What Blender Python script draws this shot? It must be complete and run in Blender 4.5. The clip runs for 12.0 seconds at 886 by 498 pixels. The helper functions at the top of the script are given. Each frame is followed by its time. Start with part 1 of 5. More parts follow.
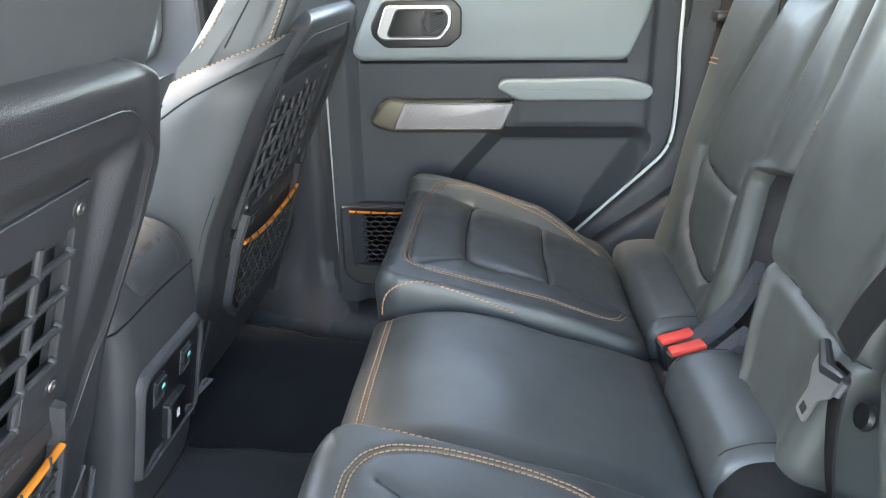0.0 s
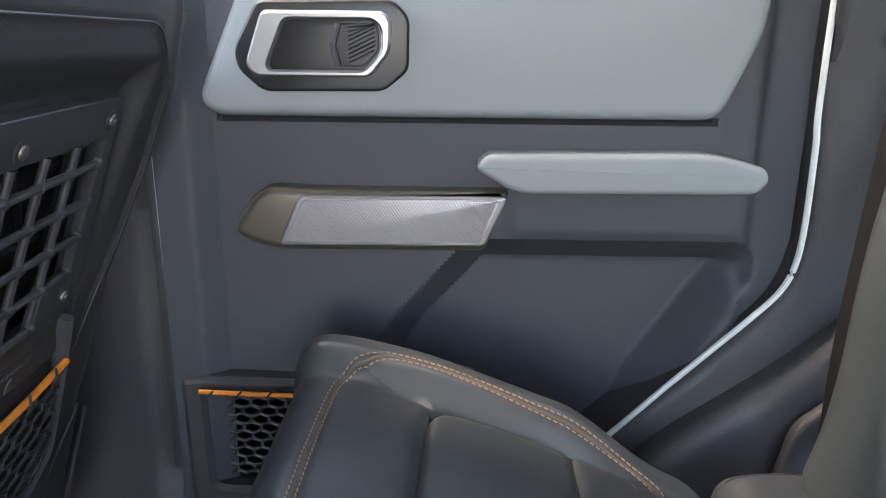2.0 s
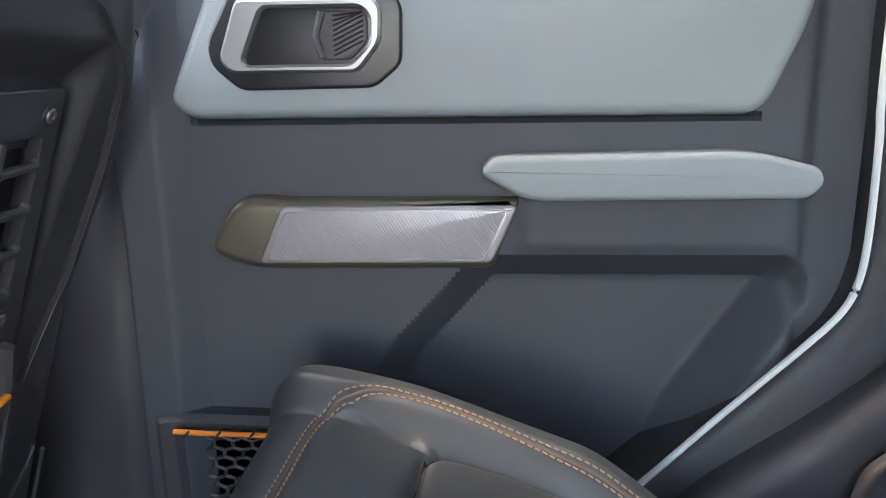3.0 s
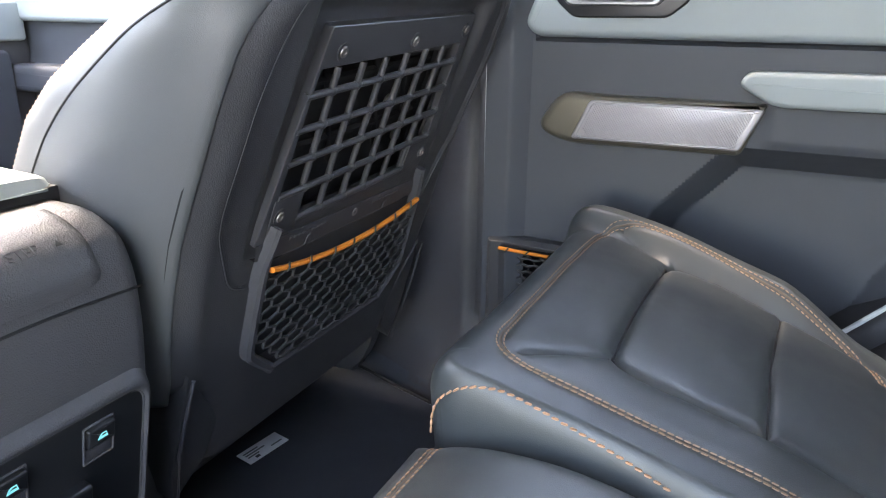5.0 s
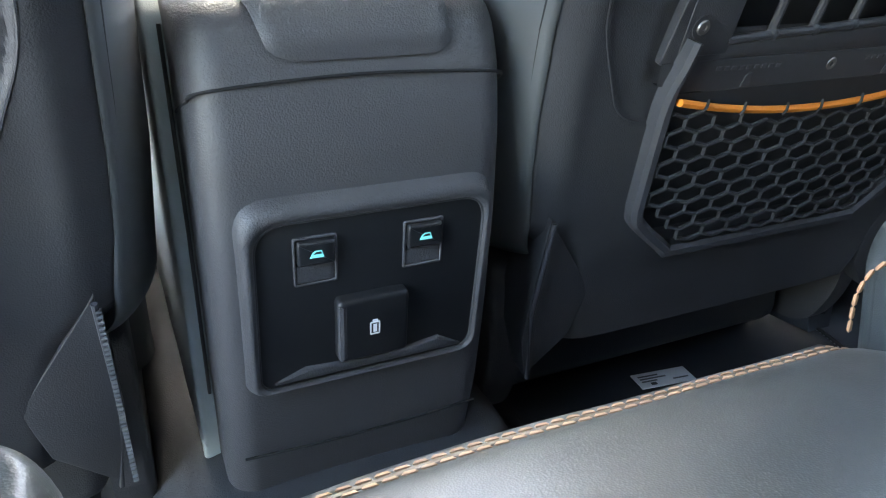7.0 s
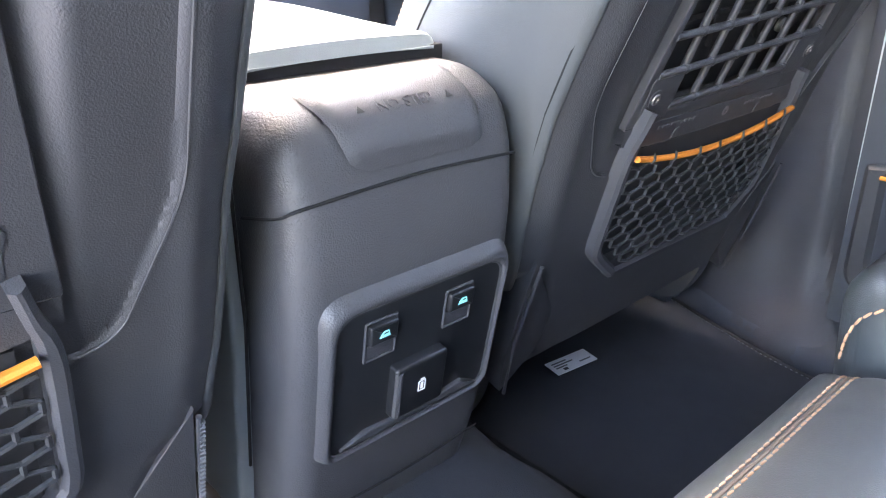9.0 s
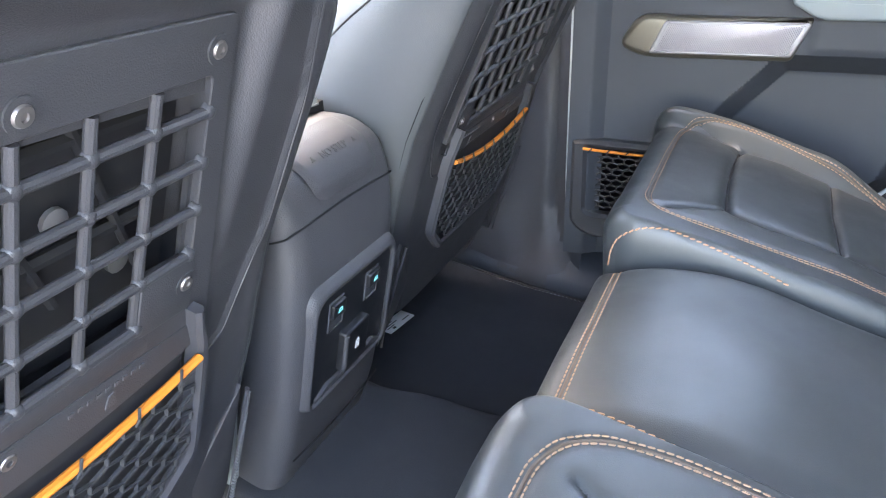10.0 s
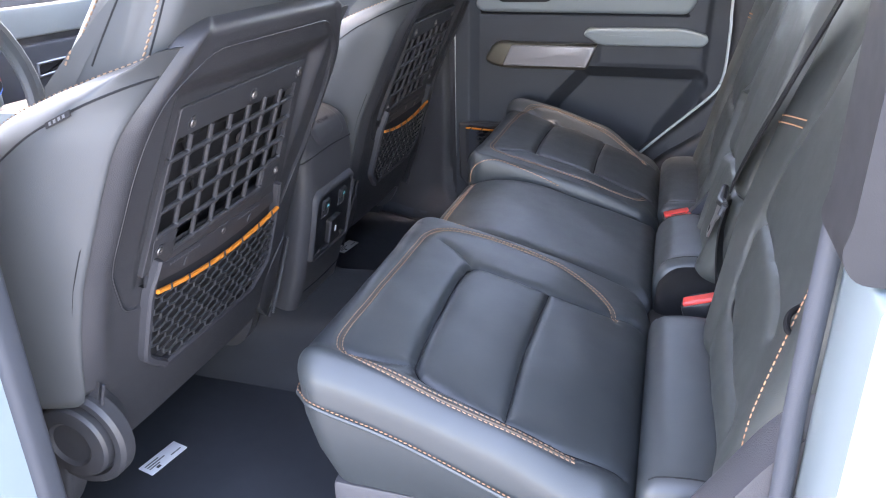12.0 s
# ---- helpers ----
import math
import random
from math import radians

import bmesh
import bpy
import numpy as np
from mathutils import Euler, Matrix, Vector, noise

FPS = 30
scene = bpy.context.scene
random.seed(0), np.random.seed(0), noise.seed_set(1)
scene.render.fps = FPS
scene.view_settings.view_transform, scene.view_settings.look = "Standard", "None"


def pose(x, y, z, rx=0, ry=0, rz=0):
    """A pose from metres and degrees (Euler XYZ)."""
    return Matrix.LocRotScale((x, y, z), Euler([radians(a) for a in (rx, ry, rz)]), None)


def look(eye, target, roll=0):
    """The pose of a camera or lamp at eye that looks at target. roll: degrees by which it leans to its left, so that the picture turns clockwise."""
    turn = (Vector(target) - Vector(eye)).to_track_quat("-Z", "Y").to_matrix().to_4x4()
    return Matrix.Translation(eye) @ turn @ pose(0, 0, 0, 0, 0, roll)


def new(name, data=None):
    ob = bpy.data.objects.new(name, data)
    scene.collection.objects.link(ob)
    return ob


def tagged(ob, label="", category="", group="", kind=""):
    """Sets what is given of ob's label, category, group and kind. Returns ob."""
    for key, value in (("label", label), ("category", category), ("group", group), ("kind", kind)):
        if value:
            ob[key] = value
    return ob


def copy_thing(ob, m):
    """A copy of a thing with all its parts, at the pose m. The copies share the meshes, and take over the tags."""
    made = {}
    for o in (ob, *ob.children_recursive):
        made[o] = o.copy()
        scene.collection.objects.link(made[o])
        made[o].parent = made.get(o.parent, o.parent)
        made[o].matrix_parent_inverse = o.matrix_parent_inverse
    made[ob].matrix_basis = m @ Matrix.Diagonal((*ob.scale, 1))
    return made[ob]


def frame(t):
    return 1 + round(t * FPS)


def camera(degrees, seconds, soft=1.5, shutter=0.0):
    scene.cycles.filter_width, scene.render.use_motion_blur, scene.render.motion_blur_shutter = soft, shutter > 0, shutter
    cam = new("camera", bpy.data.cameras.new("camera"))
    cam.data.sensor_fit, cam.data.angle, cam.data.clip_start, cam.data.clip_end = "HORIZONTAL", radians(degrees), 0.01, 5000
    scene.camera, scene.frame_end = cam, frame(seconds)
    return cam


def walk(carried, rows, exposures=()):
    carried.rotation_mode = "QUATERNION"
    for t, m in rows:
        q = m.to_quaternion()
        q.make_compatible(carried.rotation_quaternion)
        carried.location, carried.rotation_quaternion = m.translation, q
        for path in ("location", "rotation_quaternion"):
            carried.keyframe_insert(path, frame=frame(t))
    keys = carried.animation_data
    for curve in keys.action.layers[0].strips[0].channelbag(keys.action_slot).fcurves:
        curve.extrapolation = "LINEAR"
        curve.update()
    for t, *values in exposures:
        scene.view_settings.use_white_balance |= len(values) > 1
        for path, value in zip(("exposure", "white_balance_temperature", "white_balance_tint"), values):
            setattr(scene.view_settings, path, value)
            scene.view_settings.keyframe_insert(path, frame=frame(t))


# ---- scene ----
cam = camera(62.8, 12.0, soft=1.1)
PATH = [
    (0, (0.393, -0.708, 0.731), (0.253, 1.147, -0.003), -0.8),
    (0.5, (0.356, -0.55, 0.722), (0.276, 1.32, 0.016), -0.2),
    (1, (0.351, -0.37, 0.691), (0.303, 1.524, 0.048), 0.4),
    (1.5, (0.361, -0.206, 0.665), (0.334, 1.704, 0.072), 0.5),
    (2, (0.372, -0.055, 0.635), (0.348, 1.867, 0.083), 0.6),
    (2.5, (0.381, 0.024, 0.602), (0.311, 1.963, 0.116), -0.1),
    (2.7, (0.388, 0.042, 0.59), (0.295, 1.988, 0.137), -0.4),
    (4.3, (0.443, -0.199, 0.636), (0.086, 1.693, 0.094), -0.8),
    (4.5, (0.451, -0.239, 0.631), (-0.027, 1.619, 0.065), -0.3),
    (5, (0.454, -0.276, 0.602), (-0.359, 1.435, -0.039), 0.5),
    (5.5, (0.473, -0.258, 0.568), (-0.64, 1.254, -0.123), 0.3),
    (6, (0.474, -0.208, 0.524), (-0.932, 1.033, -0.173), -0.8),
    (6.5, (0.455, -0.163, 0.479), (-1.132, 0.836, -0.217), -1.2),
    (7, (0.433, -0.135, 0.445), (-1.283, 0.64, -0.229), -1.4),
    (7.2, (0.425, -0.128, 0.437), (-1.324, 0.577, -0.229), -1.4),
    (8.8, (0.373, -0.242, 0.506), (-1.103, 0.863, -0.269), -0.6),
    (9, (0.369, -0.289, 0.536), (-1.002, 0.942, -0.241), -0.8),
    (9.5, (0.363, -0.417, 0.59), (-0.712, 1.074, -0.198), -0.9),
    (10, (0.365, -0.556, 0.633), (-0.368, 1.114, -0.188), -1.5),
    (10.5, (0.381, -0.711, 0.675), (-0.171, 1.006, -0.191), -1.0),
    (11, (0.445, -0.887, 0.719), (-0.045, 0.843, -0.157), -0.8),
    (11.5, (0.537, -1.016, 0.74), (0.031, 0.721, -0.113), -0.9),
    (12, (0.585, -1.157, 0.755), (0.053, 0.592, -0.057), -0.9),
]
walk(cam, [(t, look(eye, target, roll)) for t, eye, target, roll in PATH], exposures=[(0.0, 4.78, 8600, 12), (1.0, 4.6, 8400, 17), (2.5, 4.5, 8200, 20), (4.5, 4.95, 8200, 18), (5.0, 4.93, 8300, 18), (5.6, 4.75, 8200, 20), (6.0, 4.92, 8100, 14), (7.0, 5.1, 7700, 9), (9.0, 5.65, 7900, 20), (9.6, 5.65, 7900, 20), (10.0, 5.3, 7900, 18), (10.5, 5.2, 7800, 18), (11.4, 4.9, 7900, 22), (12.0, 4.3, 7900, 24)])

# ---- world, sun and exposure ----
world = bpy.data.worlds.new("daylight")
scene.world = world
world.use_nodes = True
wn = world.node_tree
sky = wn.nodes.new("ShaderNodeTexSky")
sky.sky_type = "NISHITA"
sky.sun_disc = False
SUN_EL, SUN_AZ = 60.0, 162.0
sky.sun_elevation = radians(SUN_EL)
sky.sun_rotation = radians(90 - SUN_AZ)
wn.links.new(sky.outputs["Color"], wn.nodes["Background"].inputs["Color"])
wn.nodes["Background"].inputs["Strength"].default_value = 0.15
sun_data = bpy.data.lights.new("sun", "SUN")
sun_data.energy, sun_data.angle, sun_data.color = 0.5, radians(12.0), (1.0, 0.95, 0.87)
sun = new("sun", sun_data)
sd = Vector((math.cos(radians(SUN_AZ)) * math.cos(radians(SUN_EL)), math.sin(radians(SUN_AZ)) * math.cos(radians(SUN_EL)), math.sin(radians(SUN_EL))))
sun.matrix_world = look(sd * 20, (0, 0, 0))


from mathutils.bvhtree import BVHTree


# ---- helpers of this scene ----
def mesh_of(verts, faces, smooth=35):
    me = bpy.data.meshes.new("part")
    me.from_pydata([tuple(map(float, v)) for v in verts], [], [tuple(int(i) for i in f) for f in faces])
    bm = bmesh.new()
    bm.from_mesh(me)
    bmesh.ops.recalc_face_normals(bm, faces=bm.faces)
    bm.to_mesh(me)
    bm.free()
    if smooth:
        for p in me.polygons:
            p.use_smooth = True
        me.set_sharp_from_angle(angle=radians(smooth))
    return me


def part(name, geo, material, parent=None, label="", smooth=35):
    """One mesh object. geo: a bmesh or (verts, faces)."""
    if isinstance(geo, bmesh.types.BMesh):
        me = bpy.data.meshes.new(name)
        bmesh.ops.recalc_face_normals(geo, faces=geo.faces)
        geo.to_mesh(me)
        geo.free()
        if smooth:
            for p in me.polygons:
                p.use_smooth = True
            me.set_sharp_from_angle(angle=radians(smooth))
    elif isinstance(geo, bpy.types.Mesh):
        me = geo
    else:
        me = mesh_of(*geo, smooth=smooth)
    me.name = name
    me.materials.clear()
    me.materials.append(material)
    ob = new(name, me)
    if parent is not None:
        ob.parent = parent
    if label:
        ob["label"] = label
    return ob


def thing(name, label, category, at=(0, 0, 0), group="", kind=""):
    ob = new(name)
    ob.location = at
    ob.empty_display_size = 0.05
    return tagged(ob, label, category, group, kind)


def joined(*geos):
    V, F = [], []
    for v, f in geos:
        k = len(V)
        V += [tuple(p) for p in v]
        F += [tuple(i + k for i in q) for q in f]
    return V, F


def rounded(poly, r, n=5):
    """A polygon with its corners rounded by about r (a number or one per corner)."""
    out, c = [], len(poly)
    for i in range(c):
        p, a, b = Vector(poly[i]), Vector(poly[i - 1]), Vector(poly[(i + 1) % c])
        rr = r[i] if isinstance(r, (list, tuple)) else r
        k = min(rr, (a - p).length * 0.48, (b - p).length * 0.48)
        s, e = p + (a - p).normalized() * k, p + (b - p).normalized() * k
        for j in range(n + 1):
            t = j / n
            out.append(tuple((1 - t) ** 2 * s + 2 * t * (1 - t) * p + t * t * e))
    return out


def inset_poly(pts, d):
    """Moves every point of a closed 2D outline inwards by d, along its normal."""
    p = np.array(pts, float)
    area = 0.5 * np.sum(p[:, 0] * np.roll(p[:, 1], -1) - np.roll(p[:, 0], -1) * p[:, 1])
    t = np.roll(p, -1, 0) - np.roll(p, 1, 0)
    t /= np.maximum(np.linalg.norm(t, axis=1, keepdims=True), 1e-9)
    nrm = np.stack([-t[:, 1], t[:, 0]], 1) * np.sign(area)
    return p + nrm * d


def slab(poly, d0, d1, bevel=0.003, to=None, steps=3):
    """A plate with the outline poly (u, v) from depth d0 to d1, its face at d1 with a rounded edge. to: maps (u, v, d) to a place."""
    rings = [(0.0, d0)]
    s = 1 if d1 > d0 else -1
    for j in range(steps + 1):
        a = math.pi / 2 * j / steps
        rings.append((bevel * (1 - math.cos(a)), d1 - s * bevel * (1 - math.sin(a))))
    V, F, n = [], [], len(poly)
    for ins, d in rings:
        for u, v in inset_poly(poly, ins):
            V.append((u, v, d))
    for k in range(len(rings) - 1):
        for i in range(n):
            j = (i + 1) % n
            F.append((k * n + i, k * n + j, (k + 1) * n + j, (k + 1) * n + i))
    F.append(tuple(range(n))[::-1])
    F.append(tuple((len(rings) - 1) * n + i for i in range(n)))
    if to:
        V = [to(*v) for v in V]
    return V, F


def ring_slab(outer, inner, d0, d1, bevel=0.002, to=None):
    """A frame between two outlines with the same number of points."""
    rows = [(outer, 0, d0), (outer, 0, d1 - bevel * (1 if d1 > d0 else -1)), (outer, bevel, d1), (inner, -bevel, d1), (inner, 0, d1 - bevel * (1 if d1 > d0 else -1)), (inner, 0, d0)]
    V, F, n = [], [], len(outer)
    for poly, ins, d in rows:
        for u, v in inset_poly(poly, ins):
            V.append((u, v, d))
    m = len(rows)
    for k in range(m):
        for i in range(n):
            j, q = (i + 1) % n, (k + 1) % m
            F.append((k * n + i, k * n + j, q * n + j, q * n + i))
    if to:
        V = [to(*v) for v in V]
    return V, F


def round_ring(outer, inner, d0, rise, to=None, n=9):
    """A half-round bead that runs between two outlines with the same number of points."""
    o, i = np.array(outer, float), np.array(inner, float)
    V, F, m = [], [], len(outer)
    for k in range(n + 1):
        t = k / n
        V += [(u, v, d0 + rise * math.sin(math.pi * min(t * 0.5 / 0.62, 1 - (1 - t) * 0.5 / 0.38 if t > 0.62 else 0.5)) ** 0.8) for u, v in o + (i - o) * t]
    for k in range(n):
        F += [(k * m + a, k * m + (a + 1) % m, (k + 1) * m + (a + 1) % m, (k + 1) * m + a) for a in range(m)]
    F += [(n * m + a, n * m + (a + 1) % m, (a + 1) % m, a) for a in range(m)]
    return ([to(*v) for v in V] if to else V), F


def rail(outer, inner, d0, d1, bevel=0.002, to=None):
    """An open flat bar between two lines with the same number of points, standing out from d0 to d1."""
    V, F, n = [], [], len(outer)
    for o, i in zip(outer, inner):
        o, i = Vector(o), Vector(i)
        e = (i - o).normalized() * bevel
        V += [(*o, d0), (*o, d1 - bevel), (*(o + e), d1), (*(i - e), d1), (*i, d1 - bevel), (*i, d0)]
    for k in range(n - 1):
        F += [(k * 6 + j, (k + 1) * 6 + j, (k + 1) * 6 + (j + 1) % 6, k * 6 + (j + 1) % 6) for j in range(6)]
    F += [tuple(range(6)), tuple((n - 1) * 6 + j for j in range(5, -1, -1))]
    return ([to(*v) for v in V] if to else V), F


def tube(pts, r, n=8, caps=True, flat=1.0):
    """A round rod along points; r: a radius or one per point."""
    pts = [Vector(p) for p in pts]
    V, F, up = [], [], Vector((0, 0, 1))
    for i, p in enumerate(pts):
        t = (pts[min(i + 1, len(pts) - 1)] - pts[max(i - 1, 0)]).normalized()
        a = t.cross(up if abs(t.dot(up)) < 0.95 else Vector((1, 0, 0))).normalized()
        b = a.cross(t)
        rr = r[i] if isinstance(r, (list, tuple)) else r
        for k in range(n):
            w = 2 * math.pi * k / n
            V.append(p + rr * (math.cos(w) * a + flat * math.sin(w) * b))
    for i in range(len(pts) - 1):
        for k in range(n):
            q = (k + 1) % n
            F.append((i * n + k, i * n + q, (i + 1) * n + q, (i + 1) * n + k))
    if caps:
        F.append(tuple(range(n)))
        F.append(tuple((len(pts) - 1) * n + k for k in range(n))[::-1])
    return V, F


def curve(ctrl, n=40):
    """A smooth line through control points."""
    P = [Vector(p) for p in ctrl]
    P = [P[0] * 2 - P[1]] + P + [P[-1] * 2 - P[-2]]
    out, seg = [], len(P) - 3
    for k in range(n + 1):
        x = min(k / n * seg, seg - 1e-6)
        i, t = int(x), x - int(x)
        a, b, c, d = P[i:i + 4]
        out.append(0.5 * (2 * b + (c - a) * t + (2 * a - 5 * b + 4 * c - d) * t * t + (3 * b - a - 3 * c + d) * t ** 3))
    return out


def resampled(pts, step):
    pts = [Vector(p) for p in pts]
    out, left = [pts[0]], step
    for a, b in zip(pts, pts[1:]):
        L = (b - a).length
        while L > 1e-9 and left <= L:
            a = a + (b - a) * (left / L)
            L = (b - a).length
            out.append(a)
            left = step
        left -= L
    return out


def stitches(pts, length=0.0056, gap=0.0028, r=0.0011, slant=0.0, side=(0, 1, 0)):
    """Thread along a line: small separate stitches, each a lens-shaped bead."""
    V, F = [], []
    q = resampled(pts, (length + gap) / 2)
    sv = Vector(side)
    for i in range(0, len(q) - 1, 2):
        a, b = q[i], q[i + 1]
        t = (b - a).normalized()
        c = (a + b) / 2
        half = t * (length / 2) + sv * slant
        n1 = t.orthogonal().normalized()
        n2 = t.cross(n1)
        k = len(V)
        V += [c - half, c + half] + [c + half * w + e for w in (-0.62, 0.62) for e in (n1 * r, n2 * r, -n1 * r, -n2 * r)]
        for j in range(4):
            q_ = (j + 1) % 4
            F += [(k, k + 2 + q_, k + 2 + j), (k + 2 + j, k + 2 + q_, k + 6 + q_, k + 6 + j), (k + 1, k + 6 + j, k + 6 + q_)]
    return V, F


def seg_dist(X, Y, line):
    """Distance of every (X, Y) from a polyline."""
    best = np.full(X.shape, 9.0)
    for (ax, ay), (bx, by) in zip(line, line[1:]):
        dx, dy = bx - ax, by - ay
        t = np.clip(((X - ax) * dx + (Y - ay) * dy) / max(dx * dx + dy * dy, 1e-12), 0, 1)
        best = np.minimum(best, np.hypot(X - ax - t * dx, Y - ay - t * dy))
    return best


def poly_sd(X, Y, poly):
    """Signed distance from a closed polygon, negative inside."""
    d = seg_dist(X, Y, list(poly) + [poly[0]])
    inside = np.zeros(X.shape, bool)
    n = len(poly)
    for i in range(n):
        (ax, ay), (bx, by) = poly[i], poly[(i + 1) % n]
        if ay != by:
            cross = ((ay > Y) != (by > Y)) & (X < (bx - ax) * (Y - ay) / (by - ay) + ax)
            inside ^= cross
    return np.where(inside, -d, d)


def eased(x, xs, zs, soft=0.035):
    """A line through (xs, zs) with its corners rounded off over about soft."""
    g = np.linspace(xs[0] - 0.2, xs[-1] + 0.2, 900)
    k = np.hanning(max(3, int(soft / (g[1] - g[0])))) + 1e-6
    v = np.interp(g, xs, zs)
    v = np.convolve(np.pad(v, len(k), mode="edge"), k / k.sum(), mode="same")[len(k):-len(k)]
    return np.interp(x, g, v)


def smooth01(x):
    x = np.clip(x, 0, 1)
    return x * x * (3 - 2 * x)


class Pad:
    """An upholstered pad: a height field over a rounded rectangle, with a rolled edge and closed sides."""

    def __init__(self, x0, x1, y0, y1, corner, roll, top, drop=1.0, tight=1.0):
        self.box, self.corner, self.roll, self.top, self.drop, self.tight = (x0, x1, y0, y1), corner, roll, top, drop, tight

    def clamp(self, X, Y):
        x0, x1, y0, y1 = self.box
        c = self.corner
        cx, cy = np.clip(X, x0 + c, x1 - c), np.clip(Y, y0 + c, y1 - c)
        dx, dy = X - cx, Y - cy
        L = np.hypot(dx, dy)
        k = np.where(L > c, c / np.maximum(L, 1e-9), 1)
        X, Y = cx + dx * k, cy + dy * k
        edge = np.minimum(np.minimum(X - x0, x1 - X), np.minimum((Y - y0) * self.tight, y1 - Y))
        corner = (np.abs(dx) > 1e-9) & (np.abs(dy) > 1e-9)
        k2 = 1 + (self.tight - 1) * (dy < 0) * dy ** 2 / np.maximum(dx ** 2 + dy ** 2, 1e-12)
        edge = np.where(corner, np.minimum((c - np.hypot(X - cx, Y - cy)) * k2, 9), edge)
        return X, Y, np.maximum(edge, 0)

    def z(self, X, Y):
        X, Y = np.asarray(X, float), np.asarray(Y, float)
        X, Y, e = self.clamp(X, Y)
        R = self.roll
        f = np.clip(e / R, 0, 1)
        return self.top(X, Y) - self.drop * R * (1 - np.sqrt(np.maximum(1 - (1 - f) ** 2, 0)))

    def geo(self, base, nx=90, ny=90, m=None, tuck=0.0):
        x0, x1, y0, y1 = self.box

        def spread(n):
            t = np.linspace(-1, 1, n)
            return 0.5 + 0.5 * np.sin(t * math.pi / 2) * 0.35 + 0.5 * t * 0.65

        X, Y = np.meshgrid(x0 + (x1 - x0) * spread(nx), y0 + (y1 - y0) * spread(ny), indexing="ij")
        Z = self.z(X, Y)
        X, Y, _ = self.clamp(X, Y)
        V = list(zip(X.ravel(), Y.ravel(), Z.ravel()))
        F = [(i * ny + j, (i + 1) * ny + j, (i + 1) * ny + j + 1, i * ny + j + 1) for i in range(nx - 1) for j in range(ny - 1)]
        loop = [i * ny for i in range(nx)] + [(nx - 1) * ny + j for j in range(1, ny)] + [i * ny + ny - 1 for i in range(nx - 2, -1, -1)] + [j for j in range(ny - 2, 0, -1)]
        rows = [loop]
        for k in (0.33, 0.66, 1.0):
            s = len(V)
            for i in loop:
                x, y, z = V[i]
                V.append((x + ((x0 + x1) / 2 - x) * tuck * k * k / (x1 - x0), y + ((y0 + y1) / 2 - y) * tuck * k * k / (y1 - y0), z + (base - z) * k))
            rows.append(list(range(s, s + len(loop))))
        for a, b in zip(rows, rows[1:]):
            F += [(a[i], a[(i + 1) % len(a)], b[(i + 1) % len(a)], b[i]) for i in range(len(a))]
        F.append(tuple(rows[-1]))
        if m is not None:
            V = [m @ Vector(v) for v in V]
        return V, F

    def line(self, pts, lift=0.0008, m=None, n=0):
        """A line given in the pad's plane, laid on its surface."""
        p = curve([(x, y, 0) for x, y in pts], n or 24 * len(pts))
        Z = self.z([v.x for v in p], [v.y for v in p])
        out = [Vector((v.x, v.y, float(z) + lift)) for v, z in zip(p, Z)]
        return [m @ v for v in out] if m is not None else out


def inset_loft(profile, half, R, n=9, bulge=0.012, cap_rings=5):
    """A cushion-like body: a closed side profile (x, z) carried across y from -half to half, its sides rolled by R and slightly bulging."""
    V, F, N = [], [], len(profile)
    cen = np.array(profile).mean(0)
    outer = inset_poly(profile, R)

    def ring(pts, y):
        s = len(V)
        V.extend((p[0], y, p[1]) for p in pts)
        return list(range(s, s + N))

    def side(sign):
        rings = []
        for k in range(cap_rings):
            t = (k + 1) / (cap_rings + 1)
            rings.append(ring(cen + (outer - cen) * t, sign * (half + bulge * (1 - t * t))))
        for k in range(n + 1):
            a = math.pi / 2 * k / n
            rings.append(ring(inset_poly(profile, R * (1 - math.sin(a))), sign * (half - R * (1 - math.cos(a)))))
        c = len(V)
        V.append((cen[0], sign * (half + bulge), cen[1]))
        F.extend((c, rings[0][i], rings[0][(i + 1) % N]) for i in range(N))
        return rings

    A, B = side(-1), side(1)
    for rings in (A, B):
        for a, b in zip(rings, rings[1:]):
            F.extend((a[i], a[(i + 1) % N], b[(i + 1) % N], b[i]) for i in range(N))
    a, b = A[-1], B[-1]
    rows = [a]
    for k in range(1, 8):
        y = V[a[0]][1] + (V[b[0]][1] - V[a[0]][1]) * k / 8
        rows.append(ring(inset_poly(profile, 0), y))
    rows.append(b)
    for p, q in zip(rows, rows[1:]):
        F.extend((p[i], p[(i + 1) % N], q[(i + 1) % N], q[i]) for i in range(N))
    return V, F


def box(x0, x1, y0, y1, z0, z1, bevel=0.0, seg=2):
    bm = bmesh.new()
    bmesh.ops.create_cube(bm, size=1)
    for v in bm.verts:
        v.co = Vector((x0 + (v.co.x + 0.5) * (x1 - x0), y0 + (v.co.y + 0.5) * (y1 - y0), z0 + (v.co.z + 0.5) * (z1 - z0)))
    if bevel:
        bmesh.ops.bevel(bm, geom=bm.edges[:], offset=bevel, segments=seg, profile=0.5, affect="EDGES")
    return bm


def box_geo(x0, x1, y0, y1, z0, z1):
    V = [(x, y, z) for x in (x0, x1) for y in (y0, y1) for z in (z0, z1)]
    return V, [(0, 1, 3, 2), (4, 6, 7, 5), (0, 4, 5, 1), (2, 3, 7, 6), (0, 2, 6, 4), (1, 5, 7, 3)]


